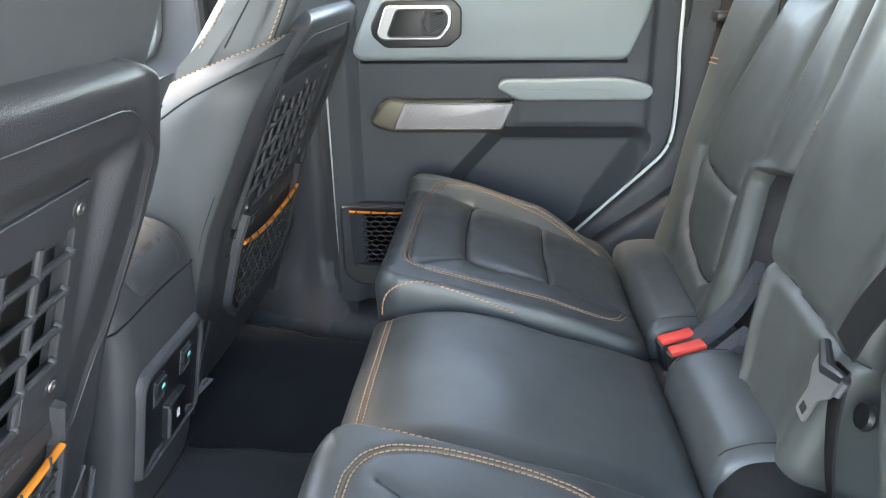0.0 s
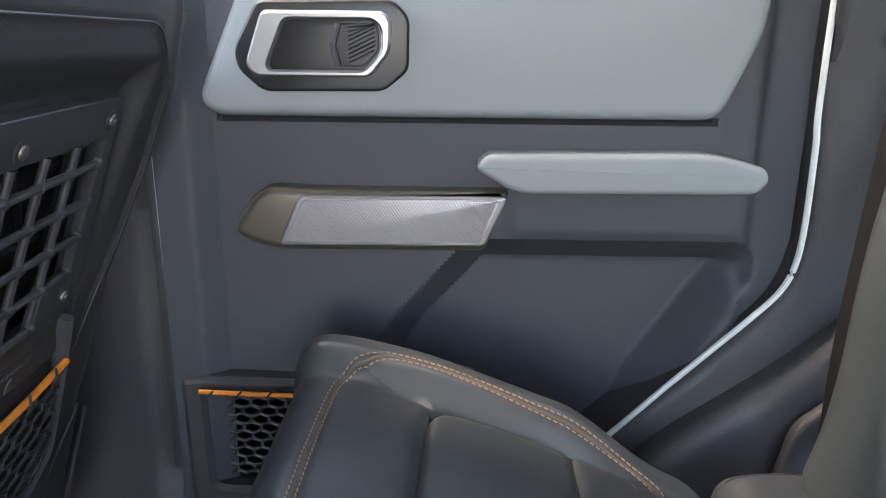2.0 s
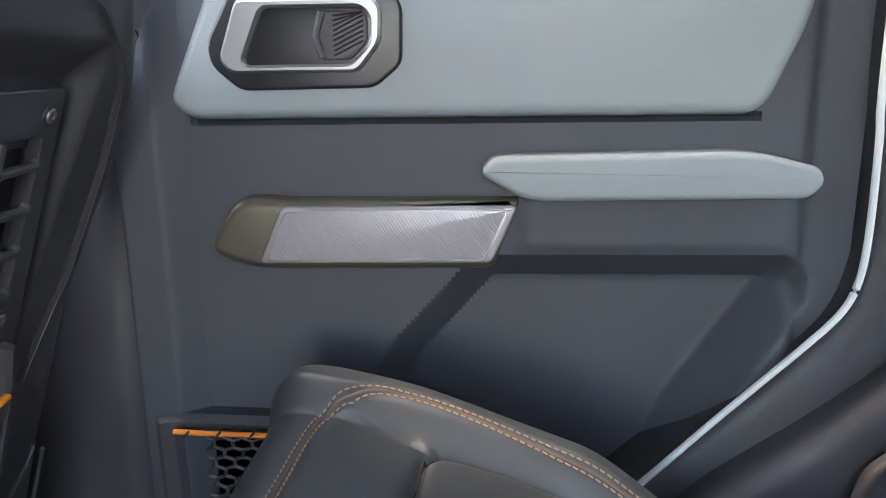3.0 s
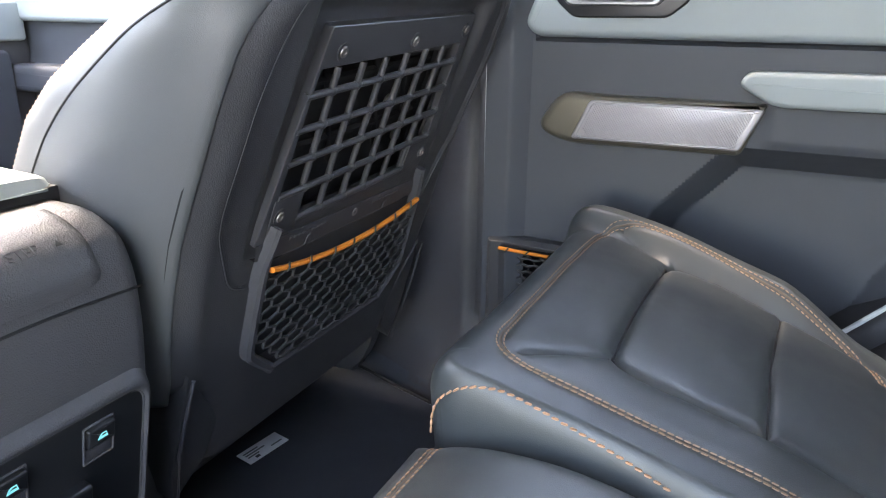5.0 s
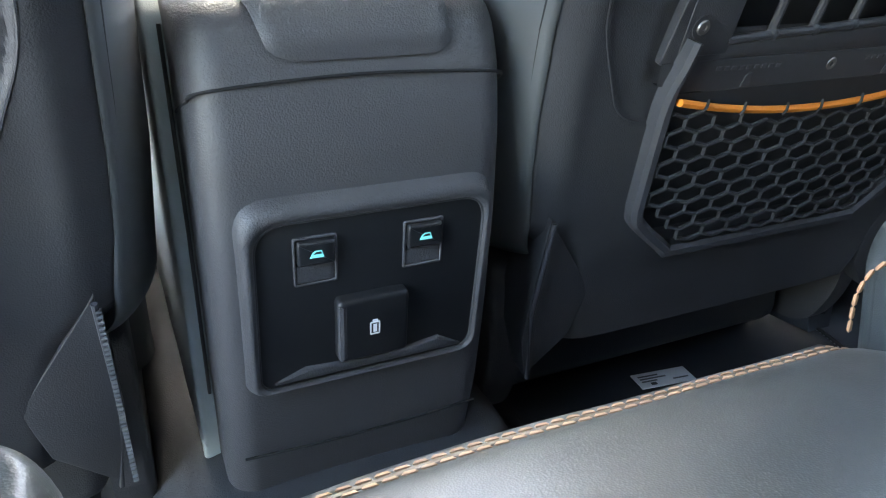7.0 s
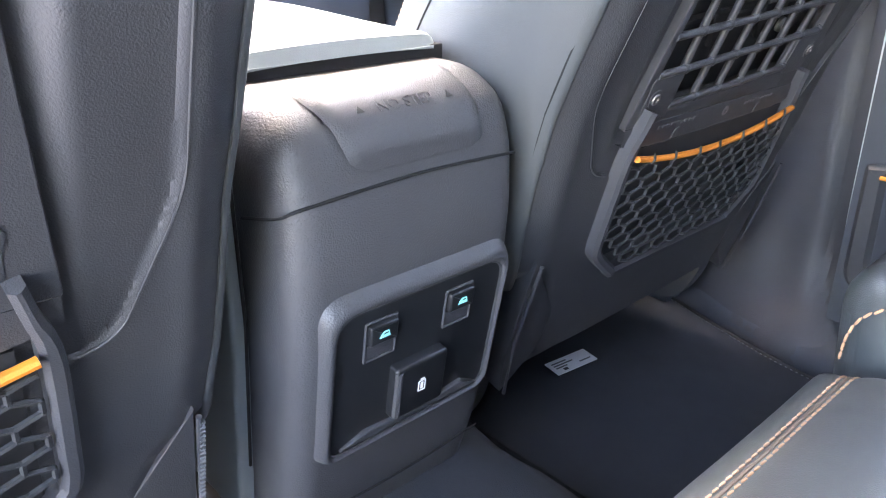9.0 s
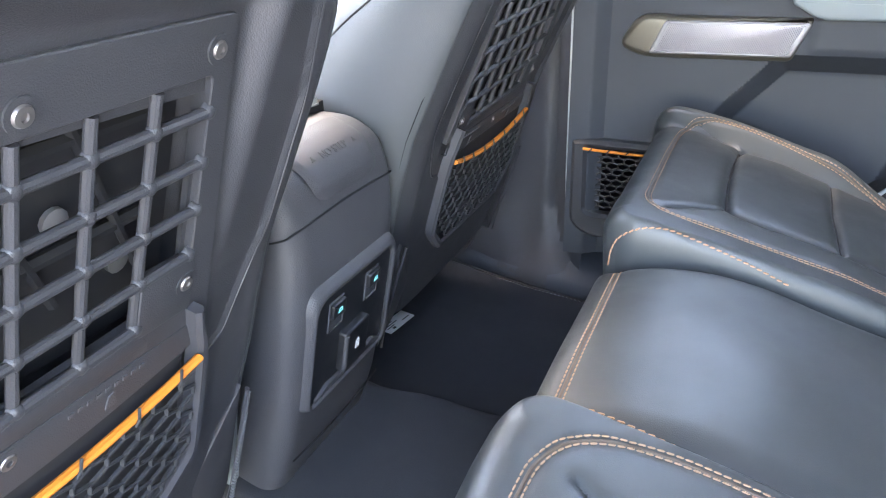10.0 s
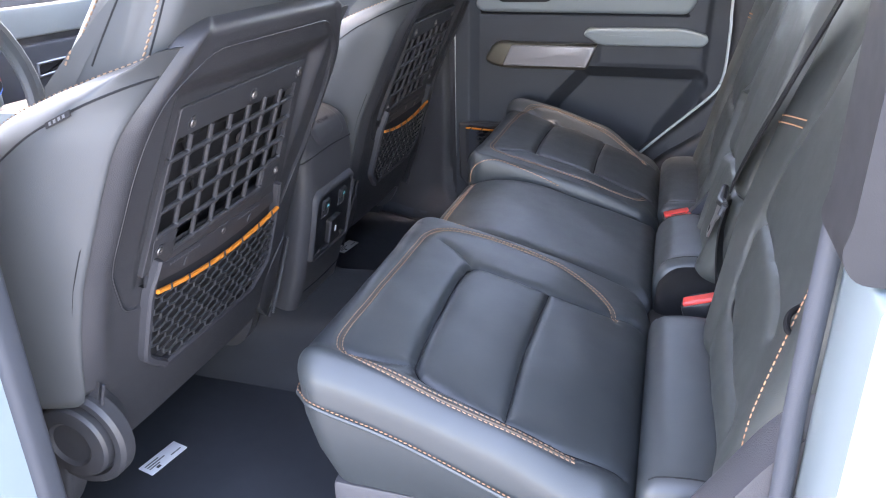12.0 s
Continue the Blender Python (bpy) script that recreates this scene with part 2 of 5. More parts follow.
def disc_stack(profile, centre, m=None, n=20):
    """A turned body: (radius, height) pairs about a local z axis."""
    V, F = [], []
    for r, h in profile:
        for k in range(n):
            a = 2 * math.pi * k / n
            V.append(Vector((r * math.cos(a), r * math.sin(a), h)))
    for i in range(len(profile) - 1):
        for k in range(n):
            q = (k + 1) % n
            F.append((i * n + k, i * n + q, (i + 1) * n + q, (i + 1) * n + k))
    F.append(tuple(range(n)))
    F.append(tuple((len(profile) - 1) * n + k for k in range(n)))
    m = m or Matrix.Identity(4)
    return [Vector(centre) + m.to_3x3() @ v for v in V], F


# ---- materials ----
def material(name, color, rough=0.5, metal=0.0, grain=0.0, grain_size=900.0, relief=0.1, vary=0.12, spec=0.5, kind="noise", wear=0.1, coat=0.0, sheen=0.0):
    """A surface with fine relief and two scales of variation in tone and gloss."""
    mt = bpy.data.materials.new(name)
    mt.use_nodes = True
    nt = mt.node_tree
    b = nt.nodes["Principled BSDF"]
    tc = nt.nodes.new("ShaderNodeTexCoord")
    big = nt.nodes.new("ShaderNodeTexNoise")
    big.inputs["Scale"].default_value, big.inputs["Detail"].default_value = 9.0, 4.0
    fine = nt.nodes.new("ShaderNodeTexVoronoi" if kind == "pebble" else "ShaderNodeTexNoise")
    fine.inputs["Scale"].default_value = grain_size
    nt.links.new(tc.outputs["Object"], big.inputs["Vector"])
    nt.links.new(tc.outputs["Object"], fine.inputs["Vector"])
    mix = nt.nodes.new("ShaderNodeMixRGB")
    mix.inputs["Color1"].default_value = (*[c * (1 - vary) for c in color], 1)
    mix.inputs["Color2"].default_value = (*[min(c * (1 + vary), 1) for c in color], 1)
    nt.links.new(big.outputs["Fac"], mix.inputs["Fac"])
    mix2 = nt.nodes.new("ShaderNodeMixRGB")
    mix2.blend_type = "MULTIPLY"
    mix2.inputs["Fac"].default_value = grain
    nt.links.new(mix.outputs["Color"], mix2.inputs["Color1"])
    nt.links.new(fine.outputs["Distance" if kind == "pebble" else "Fac"], mix2.inputs["Color2"])
    nt.links.new(mix2.outputs["Color"], b.inputs["Base Color"])
    rr = nt.nodes.new("ShaderNodeMapRange")
    rr.inputs["To Min"].default_value, rr.inputs["To Max"].default_value = max(rough - wear, 0.03), min(rough + wear, 1)
    mid = nt.nodes.new("ShaderNodeTexNoise")
    mid.inputs["Scale"].default_value, mid.inputs["Detail"].default_value = 45.0, 6.0
    nt.links.new(tc.outputs["Object"], mid.inputs["Vector"])
    nt.links.new(mid.outputs["Fac"], rr.inputs["Value"])
    nt.links.new(rr.outputs["Result"], b.inputs["Roughness"])
    bump = nt.nodes.new("ShaderNodeBump")
    bump.inputs["Strength"].default_value, bump.inputs["Distance"].default_value = relief, 0.0006
    nt.links.new(fine.outputs["Distance" if kind == "pebble" else "Fac"], bump.inputs["Height"])
    nt.links.new(bump.outputs["Normal"], b.inputs["Normal"])
    b.inputs["Metallic"].default_value = metal
    b.inputs["Specular IOR Level"].default_value = spec
    b.inputs["Coat Weight"].default_value = coat
    b.inputs["Sheen Weight"].default_value = sheen
    return mt


LEATHER = material("dark_leather", (0.035, 0.042, 0.045), 0.44, relief=0.14, grain_size=1300, kind="pebble", vary=0.14, wear=0.09, spec=0.68)
# front seat leather, lightened to carry light from the windscreen
LEATHER_SIDE_LIT = material("side_leather_lit", (0.078, 0.083, 0.086), 0.46, relief=0.14, grain_size=1300, kind="pebble", vary=0.1, wear=0.06)
# backrest leather, lighter and greener with the reflection painted in
LEATHER_BACK_LIT = material("backrest_leather_lit", (0.050, 0.056, 0.053), 0.47, relief=0.14, grain_size=1300, kind="pebble", vary=0.14, wear=0.08, spec=0.5)
# near-black, put in as the shade down in seams and parting lines
SEAM_SHADE = material("seam_shadow", (0.008, 0.009, 0.011), 0.8)
PIPING = material("brown_piping", (0.10, 0.075, 0.055), 0.6)
THREAD = material("orange_thread", (0.44, 0.23, 0.13), 0.75, relief=0.2)
THREAD_LIGHT = material("pale_orange_thread", (0.36, 0.225, 0.145), 0.75, relief=0.2)
PLASTIC = material("black_grained_plastic", (0.062, 0.062, 0.068), 0.44, relief=0.8, grain_size=800, vary=0.12, wear=0.06)
SHELL = material("seat_shell_plastic", (0.046, 0.046, 0.050), 0.41, relief=0.5, grain_size=1000, vary=0.1, wear=0.06)
POCKET = material("pocket_frame_plastic", (0.050, 0.050, 0.056), 0.5, relief=0.5, grain_size=1000)
PILLAR = material("pillar_trim_plastic", (0.036, 0.037, 0.042), 0.55, relief=0.7, grain_size=900)
GLOSS = material("dark_switch_plastic", (0.015, 0.016, 0.018), 0.35, relief=0.05)
DOOR = material("dark_door_plastic", (0.052, 0.058, 0.070), 0.6, relief=0.35, grain_size=1300, vary=0.08, wear=0.05)
PALE = material("pale_grey_vinyl", (0.265, 0.305, 0.315), 0.5, relief=0.2, grain_size=1100, kind="pebble", vary=0.04, wear=0.05)
SATIN = material("satin_silver", (0.33, 0.34, 0.35), 0.36, metal=0.9, relief=0.03, vary=0.04)
RIBBED = material("ribbed_satin_grey", (0.40, 0.385, 0.40), 0.42, metal=0.55, relief=0.05, vary=0.05)
BRONZE = material("dark_bronze_paint", (0.16, 0.145, 0.115), 0.35, metal=0.6, relief=0.05)
ORANGE = material("orange_cord", (0.78, 0.23, 0.025), 0.6, relief=0.5, grain_size=1200)
NET = material("black_elastic_net", (0.03, 0.031, 0.034), 0.75, relief=0.6, grain_size=2500)
CARPET = material("black_carpet", (0.046, 0.049, 0.056), 0.8, relief=1.0, grain_size=900, vary=0.3, grain=0.5, spec=0.25, sheen=0.06)
MAT = material("black_floor_mat", (0.054, 0.058, 0.067), 0.9, relief=1.0, grain_size=1200, vary=0.2, grain=0.4, spec=0.25)
SCREW = material("dull_zinc", (0.24, 0.22, 0.21), 0.42, metal=0.8, relief=0.1)
STEEL = material("zinc_steel", (0.55, 0.54, 0.52), 0.35, metal=0.9, relief=0.1)
RED = material("red_button_plastic", (0.8, 0.07, 0.055), 0.35, relief=0.05)
WEB = material("black_belt_webbing", (0.012, 0.012, 0.013), 0.75, relief=0.8, grain_size=1500, spec=0.15)
SEAL = material("pale_door_seal", (0.48, 0.52, 0.52), 0.45)
# rubber parts, and the black fill that darkens gaps and recesses
RUBBER_AND_GAP = material("black_rubber_and_gap", (0.018, 0.018, 0.02), 0.7)
PAINT = material("pale_blue_car_paint", (0.25, 0.31, 0.325), 0.3, relief=0.0, vary=0.02, coat=0.6, wear=0.015)
LINER = material("pale_headliner", (0.62, 0.62, 0.60), 0.9, relief=0.6, grain_size=700)
PAPER = material("white_paper_tag", (0.75, 0.76, 0.78), 0.6, vary=0.06)
INK = material("dark_print", (0.05, 0.05, 0.055), 0.6)
CONCRETE = material("grey_concrete", (0.34, 0.335, 0.325), 0.9, relief=0.6, grain_size=60, vary=0.15)
GREYBAR = material("grey_print", (0.14, 0.145, 0.15), 0.6)


def glow_material(name, color, strength):
    mt = bpy.data.materials.new(name)
    mt.use_nodes = True
    b = mt.node_tree.nodes["Principled BSDF"]
    b.inputs["Base Color"].default_value = (*color, 1)
    b.inputs["Emission Color"].default_value = (*color, 1)
    b.inputs["Emission Strength"].default_value = strength
    return mt


CYAN = glow_material("lit_cyan_symbol", (0.12, 0.55, 0.62), 0.03)
ICON = glow_material("lit_white_symbol", (0.5, 0.55, 0.6), 0.01)


def glass_material():
    mt = bpy.data.materials.new("window_glass")
    mt.use_nodes = True
    b = mt.node_tree.nodes["Principled BSDF"]
    b.inputs["Base Color"].default_value = (0.95, 0.98, 0.97, 1)
    b.inputs["Roughness"].default_value = 0.0
    b.inputs["Transmission Weight"].default_value = 1.0
    b.inputs["IOR"].default_value = 1.45
    return mt


GLASS = glass_material()

# ---- large structure: the car's shell ----
def structure(name, geo, mat, label="", category="", smooth=35):
    return tagged(part(name, geo, mat, None, "", smooth), label, category, kind="structure")


structure("ground", box(-60, 60, -60, 60, -0.62, -0.60), CONCRETE, "weathered grey concrete ground round the parked car", "ground")
floor = structure("floor", box(-1.15, 0.85, -0.66, 0.70, -0.06, -0.012, 0.004), CARPET, "black carpeted car floor", "floor")
structure("ceiling", box(-0.42, 1.7, -0.66, 0.66, 1.10, 1.16, 0.02), LINER, "pale grey fabric headliner under the roof", "ceiling")


def xz(y0):
    """Places (u, v, d) on an upright plane that faces the near side: u along the car, v up, d towards the near side."""
    return lambda u, v, d: (u, y0 - d, v)


# the transmission tunnel under the carpet
tv, tf = [], []
tun = curve([(0, -0.235, -0.02), (0, -0.195, 0.004), (0, -0.165, 0.045), (0, -0.125, 0.088), (0, -0.06, 0.102), (0, 0.06, 0.102), (0, 0.125, 0.09), (0, 0.16, 0.045), (0, 0.19, 0.004), (0, 0.23, -0.02)], 44)
for x in np.linspace(-0.75, 0.42, 40):
    lift = 0.02 * float(smooth01((-x - 0.0) / 0.12)) + 0.004 * math.sin(x * 40)
    tv += [(x, p.y, p.z + lift * max(0, p.z) / 0.1) for p in tun]
nt_ = len(tun)
tf = [(i * nt_ + j, (i + 1) * nt_ + j, (i + 1) * nt_ + j + 1, i * nt_ + j + 1) for i in range(39) for j in range(nt_ - 1)]
structure("trim", (tv, tf), CARPET, "black carpet over the raised centre tunnel", "tunnel")

# far side wall of the body, under and between its windows
FAR_WINDOWS = [(-0.95, -0.14, 0.73, 1.02), (0.08, 0.78, 0.73, 1.02), (0.92, 1.45, 0.75, 1.0)]


def side_wall(name, y0, y1, holes, x_lo, x_hi, label, mat):
    geos, x = [], x_lo
    for a, b, z0, z1 in holes:
        geos.append(box_geo(x, a, y0, y1, -0.35, 1.12))
        geos.append(box_geo(a, b, y0, y1, -0.35, z0))
        geos.append(box_geo(a, b, y0, y1, z1, 1.12))
        x = b
    geos.append(box_geo(x, x_hi, y0, y1, -0.35, 1.12))
    return structure(name, joined(*geos), mat, label, "wall", smooth=0)


side_wall("wall_far_side", 0.745, 0.80, FAR_WINDOWS, -1.3, 1.7, "pale painted body side behind the far doors", PAINT)
for i, (a, b, z0, z1) in enumerate(FAR_WINDOWS):
    w = structure("window_%d" % (i + 1), box_geo(a, b, 0.768, 0.772, z0, z1), GLASS, "clear side window pane", "window", smooth=0)
    w.visible_shadow = False
structure("wall_rear", box(1.62, 1.70, -0.74, 0.745, -0.3, 0.45), PLASTIC, "dark tailgate trim behind the rear bench", "wall")
structure("wall_front", box(-1.30, -1.2, -0.74, 0.745, -0.3, 0.68), PLASTIC, "dark bulkhead ahead of the dashboard", "wall")
rear_glass = structure("window_5", box_geo(1.655, 1.66, -0.66, 0.66, 0.45, 1.1), GLASS, "clear rear window pane", "window", smooth=0)
rear_glass.visible_shadow = False
wsv = [(-1.24, -0.68, 0.70), (-1.24, 0.68, 0.70), (-0.42, 0.62, 1.13), (-0.42, -0.62, 1.13)]
ws = structure("window_6", ([*wsv, *[(x - 0.004, y, z + 0.004) for x, y, z in wsv]], [(0, 1, 2, 3), (7, 6, 5, 4), (0, 4, 5, 1), (1, 5, 6, 2), (2, 6, 7, 3), (3, 7, 4, 0)]), GLASS, "clear sloping windscreen", "window", smooth=0)
ws.visible_shadow = False

# ---- far side: sill, pillar trim, wheel arch trim, seals ----
gx, gz = np.meshgrid(np.linspace(-0.36, 0.108, 50), np.linspace(-0.012, 0.74, 70), indexing="ij")
flare = smooth01((0.17 - gz) / 0.17)
foot = smooth01((gx + 0.20) / 0.22)
gy = 0.715 - 0.030 * flare * foot - 0.035 * flare ** 3 * foot - 0.012 * smooth01((gx + 0.02) / 0.06)
gy = gy + 0.012 * np.exp(-((gx - 0.045 - 0.06 * flare ** 2) / 0.012) ** 2)
V = list(zip(gx.ravel(), gy.ravel(), gz.ravel())) + list(zip(gx.ravel(), gy.ravel() * 0 + 0.742, gz.ravel()))
n0, ny_ = gx.size, 70
F = [(i * ny_ + j, (i + 1) * ny_ + j, (i + 1) * ny_ + j + 1, i * ny_ + j + 1) for i in range(49) for j in range(69)]
F += [tuple(k + n0 for k in f[::-1]) for f in F]
structure("trim", (V, F), POCKET, "dark grey plastic trim on the far centre pillar", "pillar trim")

sv, sf = [], []
sill = [(0.61, -0.02), (0.607, 0.006), (0.615, 0.022), (0.64, 0.036), (0.66, 0.05), (0.70, 0.056), (0.74, 0.056), (0.74, -0.02)]
xs = np.linspace(-0.4, 0.62, 40)
for x in xs:
    b = float(np.interp(x, [-0.4, -0.166, -0.088, -0.038, 0.019, 0.07, 0.132, 0.62], [0.715, 0.71, 0.680, 0.661, 0.644, 0.634, 0.621, 0.57])) - 0.607
    sv += [(x, y + b * (1 - (y - 0.607) / 0.133), z) for y, z in sill]
k = len(sill)
sf = [(i * k + j, (i + 1) * k + j, (i + 1) * k + (j + 1) % k, i * k + (j + 1) % k) for i in range(len(xs) - 1) for j in range(k)]
structure("trim", (sv, sf), DOOR, "dark plastic door sill beside the far mat", "sill")

cp = rounded([(0.722, 1.1), (0.719, 0.614), (0.727, 0.465), (0.711, 0.388), (0.655, 0.33), (0.56, 0.243), (0.47, 0.16), (0.47, 0.05), (1.1, 0.05), (1.1, 1.1)], 0.03)
structure("trim", slab(cp, -0.06, 0.028, 0.018, xz(0.672)), PILLAR, "black plastic rear pillar trim beside the bench", "pillar trim")
arch = rounded([(0.60, 0.238), (0.69, 0.302), (0.752, 0.352), (0.80, 0.40), (1.0, 0.42), (1.0, 0.05), (0.56, 0.05), (0.56, 0.2)], 0.03)
structure("trim", slab(arch, -0.03, 0.05, 0.022, xz(0.655)), PILLAR, "black wheel arch trim at the end of the bench", "wheel arch")
structure("trim", slab(rounded([(0.715, 0.27), (0.80, 0.34), (0.86, 0.30), (0.78, 0.2), (0.7, 0.2)], 0.015), 0.0, 0.012, 0.006, xz(0.602)), PILLAR, "raised rib on the wheel arch trim", "wheel arch")

seal_line = curve([(0.7165, 0.646, 1.0), (0.7165, 0.646, 0.615), (0.7195, 0.646, 0.54), (0.7205, 0.646, 0.462), (0.716, 0.645, 0.42), (0.703, 0.644, 0.392), (0.675, 0.643, 0.362), (0.649, 0.642, 0.337), (0.60, 0.64, 0.29), (0.55, 0.638, 0.24), (0.50, 0.638, 0.19)], 70)
structure("trim", tube(seal_line, 0.0032, 8), SEAL, "pale rubber seal curving round the far door", "door seal")
structure("trim", tube([(0.727, 0.652, 0.62), (0.724, 0.645, 0.66), (0.722, 0.643, 0.75), (0.72, 0.643, 1.0)], [0.004, 0.007, 0.008, 0.008], 8), RUBBER_AND_GAP, "thick black rubber seal on the rear pillar", "door seal")
structure("trim", tube(curve([(0.073, 0.664, 0.66), (0.074, 0.664, 0.5), (0.075, 0.664, 0.34), (0.077, 0.662, 0.2), (0.085, 0.655, 0.1)], 30), 0.0038, 8), SEAL, "pale rubber seal along the front of the far door", "door seal")

# ---- far rear door ----
door = thing("door_1", "closed far rear door with dark panel and pale upper trim", "car door", (0.4, 0.70, 0.1), kind="structure")
door.location = (0, 0, 0)
XZ = xz(0.70)
recess = [(0.405, 0.406), (0.655, 0.406), (0.575, 0.285), (0.50, 0.10), (0.20, 0.10), (0.338, 0.332)]


def door_depth(X, Z):
    d = 0.036 + 0 * X
    d = d - 0.058 * (1 - np.clip(poly_sd(X, Z, recess) / 0.034, 0, 1))
    d = d + 0.017 * (1 - np.clip((X - 0.113) / 0.022, 0, 1))
    d = d - 0.012 * smooth01((X - 0.666) / 0.016)
    d = d - 0.010 * np.exp(-((Z - 0.5605) / 0.0025) ** 2) * (X > 0.14) * (X < 0.63)
    d = d + 0.004 * smooth01((Z - 0.44) / 0.01) * smooth01((X - 0.42) / 0.02) * (1 - smooth01((X - 0.655) / 0.02)) * (1 - smooth01((Z - 0.49) / 0.006))
    return d


def field(x0, x1, z0, z1, nx, nz, depth, to, back):
    X, Z = np.meshgrid(np.linspace(x0, x1, nx), np.linspace(z0, z1, nz), indexing="ij")
    D = depth(X, Z)
    V = [to(x, z, d) for x, z, d in zip(X.ravel(), Z.ravel(), D.ravel())]
    n = len(V)
    V += [to(x, z, back) for x, z in zip(X.ravel(), Z.ravel())]
    F = [(i * nz + j, (i + 1) * nz + j, (i + 1) * nz + j + 1, i * nz + j + 1) for i in range(nx - 1) for j in range(nz - 1)]
    F += [tuple(k + n for k in f[::-1]) for f in F]
    loop = [i * nz for i in range(nx)] + [(nx - 1) * nz + j for j in range(1, nz)] + [i * nz + nz - 1 for i in range(nx - 2, -1, -1)] + [j for j in range(nz - 2, 0, -1)]
    F += [(loop[i], loop[(i + 1) % len(loop)], loop[(i + 1) % len(loop)] + n, loop[i] + n) for i in range(len(loop))]
    return V, F


part("door_panel", field(0.078, 0.722, 0.075, 0.735, 170, 160, door_depth, XZ, -0.03), DOOR, door, "dark blue-grey moulded plastic panel")
up = rounded([(0.140, 0.5625), (0.122, 0.578), (0.172, 0.688), (0.20, 0.694), (0.645, 0.694), (0.668, 0.680), (0.663, 0.640), (0.630, 0.5625)], [0.012, 0.02, 0.03, 0.02, 0.02, 0.015, 0.03, 0.02], 6)
part("upper_trim", slab(up, 0.0, 0.045, 0.011, XZ, 5), PALE, door, "pale grey padded vinyl upper trim")
part("window_ledge", slab(rounded([(0.10, 0.70), (0.70, 0.70), (0.70, 0.735), (0.10, 0.735)], 0.008), 0.0, 0.036, 0.008, XZ), DOOR, door)

arm = rounded([(0.393, 0.516), (0.403, 0.531), (0.62, 0.534), (0.672, 0.520), (0.677, 0.508), (0.665, 0.494), (0.434, 0.4925)], [0.014, 0.016, 0.03, 0.016, 0.014, 0.016, 0.016], 7)
part("armrest", slab(arm, 0.02, 0.066, 0.0065, XZ, 6), PALE, door, "pale grey padded armrest")

# pull grip: a dark bronze body with a ribbed satin face
grip_body = rounded([(0.150, 0.449), (0.182, 0.497), (0.232, 0.494), (0.428, 0.4935), (0.405, 0.4325), (0.19, 0.4315)], [0.02, 0.02, 0.01, 0.004, 0.008, 0.02], 6)
grip = part("pull_grip", slab(grip_body, 0.02, 0.060, 0.009, XZ, 5), BRONZE, door, "dark bronze pull grip")
face = [(0.200, 0.4385), (0.2225, 0.4885), (0.4265, 0.4895), (0.404, 0.4395)]
part("face_plate", slab(rounded(face, 0.006), 0.05, 0.0655, 0.003, XZ), RIBBED, grip, "satin grey face plate")
inner = [(0.208, 0.4425), (0.2275, 0.4845), (0.417, 0.4855), (0.398, 0.4435)]
part("face_rim", ring_slab(rounded(inset_poly(inner, -0.0022), 0.006), rounded(inner, 0.006), 0.060, 0.0675, 0.0008, XZ), SATIN, grip)
rv, rf = [], []
for i in range(78):
    u0 = 0.196 + i * 0.0031
    a, b = (u0, 0.4838), (u0 + 0.027, 0.4444)
    def inside(t):
        x, z = a[0] + (b[0] - a[0]) * t, a[1] + (b[1] - a[1]) * t
        s = (z - 0.4425) / 0.042
        return 0.2105 + 0.0195 * s < x < 0.3965 + 0.019 * s
    ts = [t for t in np.linspace(0, 1, 30) if inside(t)]
    if len(ts) > 2:
        p, q = ts[0], ts[-1]
        g = tube([XZ(a[0] + (b[0] - a[0]) * t, a[1] + (b[1] - a[1]) * t, 0.0650) for t in (p, q)], 0.00100, 5)
        rv, rf = joined((rv, rf), g)
part("rib", (rv, rf), RIBBED, grip, "fine slanting ribs")

# inner release lever
bez = rounded([(0.163, 0.626), (0.187, 0.669), (0.315, 0.671), (0.330, 0.655), (0.329, 0.607), (0.305, 0.5875), (0.190, 0.5865), (0.166, 0.607)], 0.008, 4)
lever = part("handle_bezel", slab(bez, 0.03, 0.049, 0.003, XZ), GLOSS, door, "black angular bezel of the release lever")
so = [(0.1755, 0.612), (0.193, 0.6605), (0.306, 0.6605), (0.3135, 0.652), (0.312, 0.624), (0.293, 0.6005), (0.185, 0.6005)]
si = [(0.197, 0.612), (0.2145, 0.6525), (0.296, 0.6525), (0.3035, 0.645), (0.3035, 0.624), (0.287, 0.6075), (0.199, 0.6075)]
so, si = rounded(so, 0.007, 5), rounded(si, 0.006, 5)
part("handle_ring", ring_slab(so, si, 0.045, 0.0575, 0.0025, XZ), SATIN, lever, "satin silver ring")
part("handle_cup", slab(inset_poly(si, -0.001), 0.046, 0.0502, 0.0005, XZ), GLOSS, lever, "dark grey recessed cup")
lev = rounded([(0.262, 0.6105), (0.258, 0.630), (0.263, 0.650), (0.298, 0.650), (0.3015, 0.644), (0.3015, 0.625), (0.287, 0.6105)], 0.005, 4)
part("lever", slab(lev, 0.048, 0.0535, 0.002, XZ), PLASTIC, lever, "dark textured release lever")
part("lever_lip", tube([XZ(0.263, 0.612, 0.0535), XZ(0.2585, 0.63, 0.055), XZ(0.264, 0.649, 0.0535)], 0.0032, 8), PLASTIC, lever)
rv, rf = [], []
for i in range(9):
    z = 0.614 + i * 0.004
    rv, rf = joined((rv, rf), tube([XZ(0.273, z, 0.0535), XZ(0.298, z + 0.012 if z < 0.636 else 0.6485, 0.0535)], 0.0008, 5))
part("lever_rib", (rv, rf), GLOSS, lever)

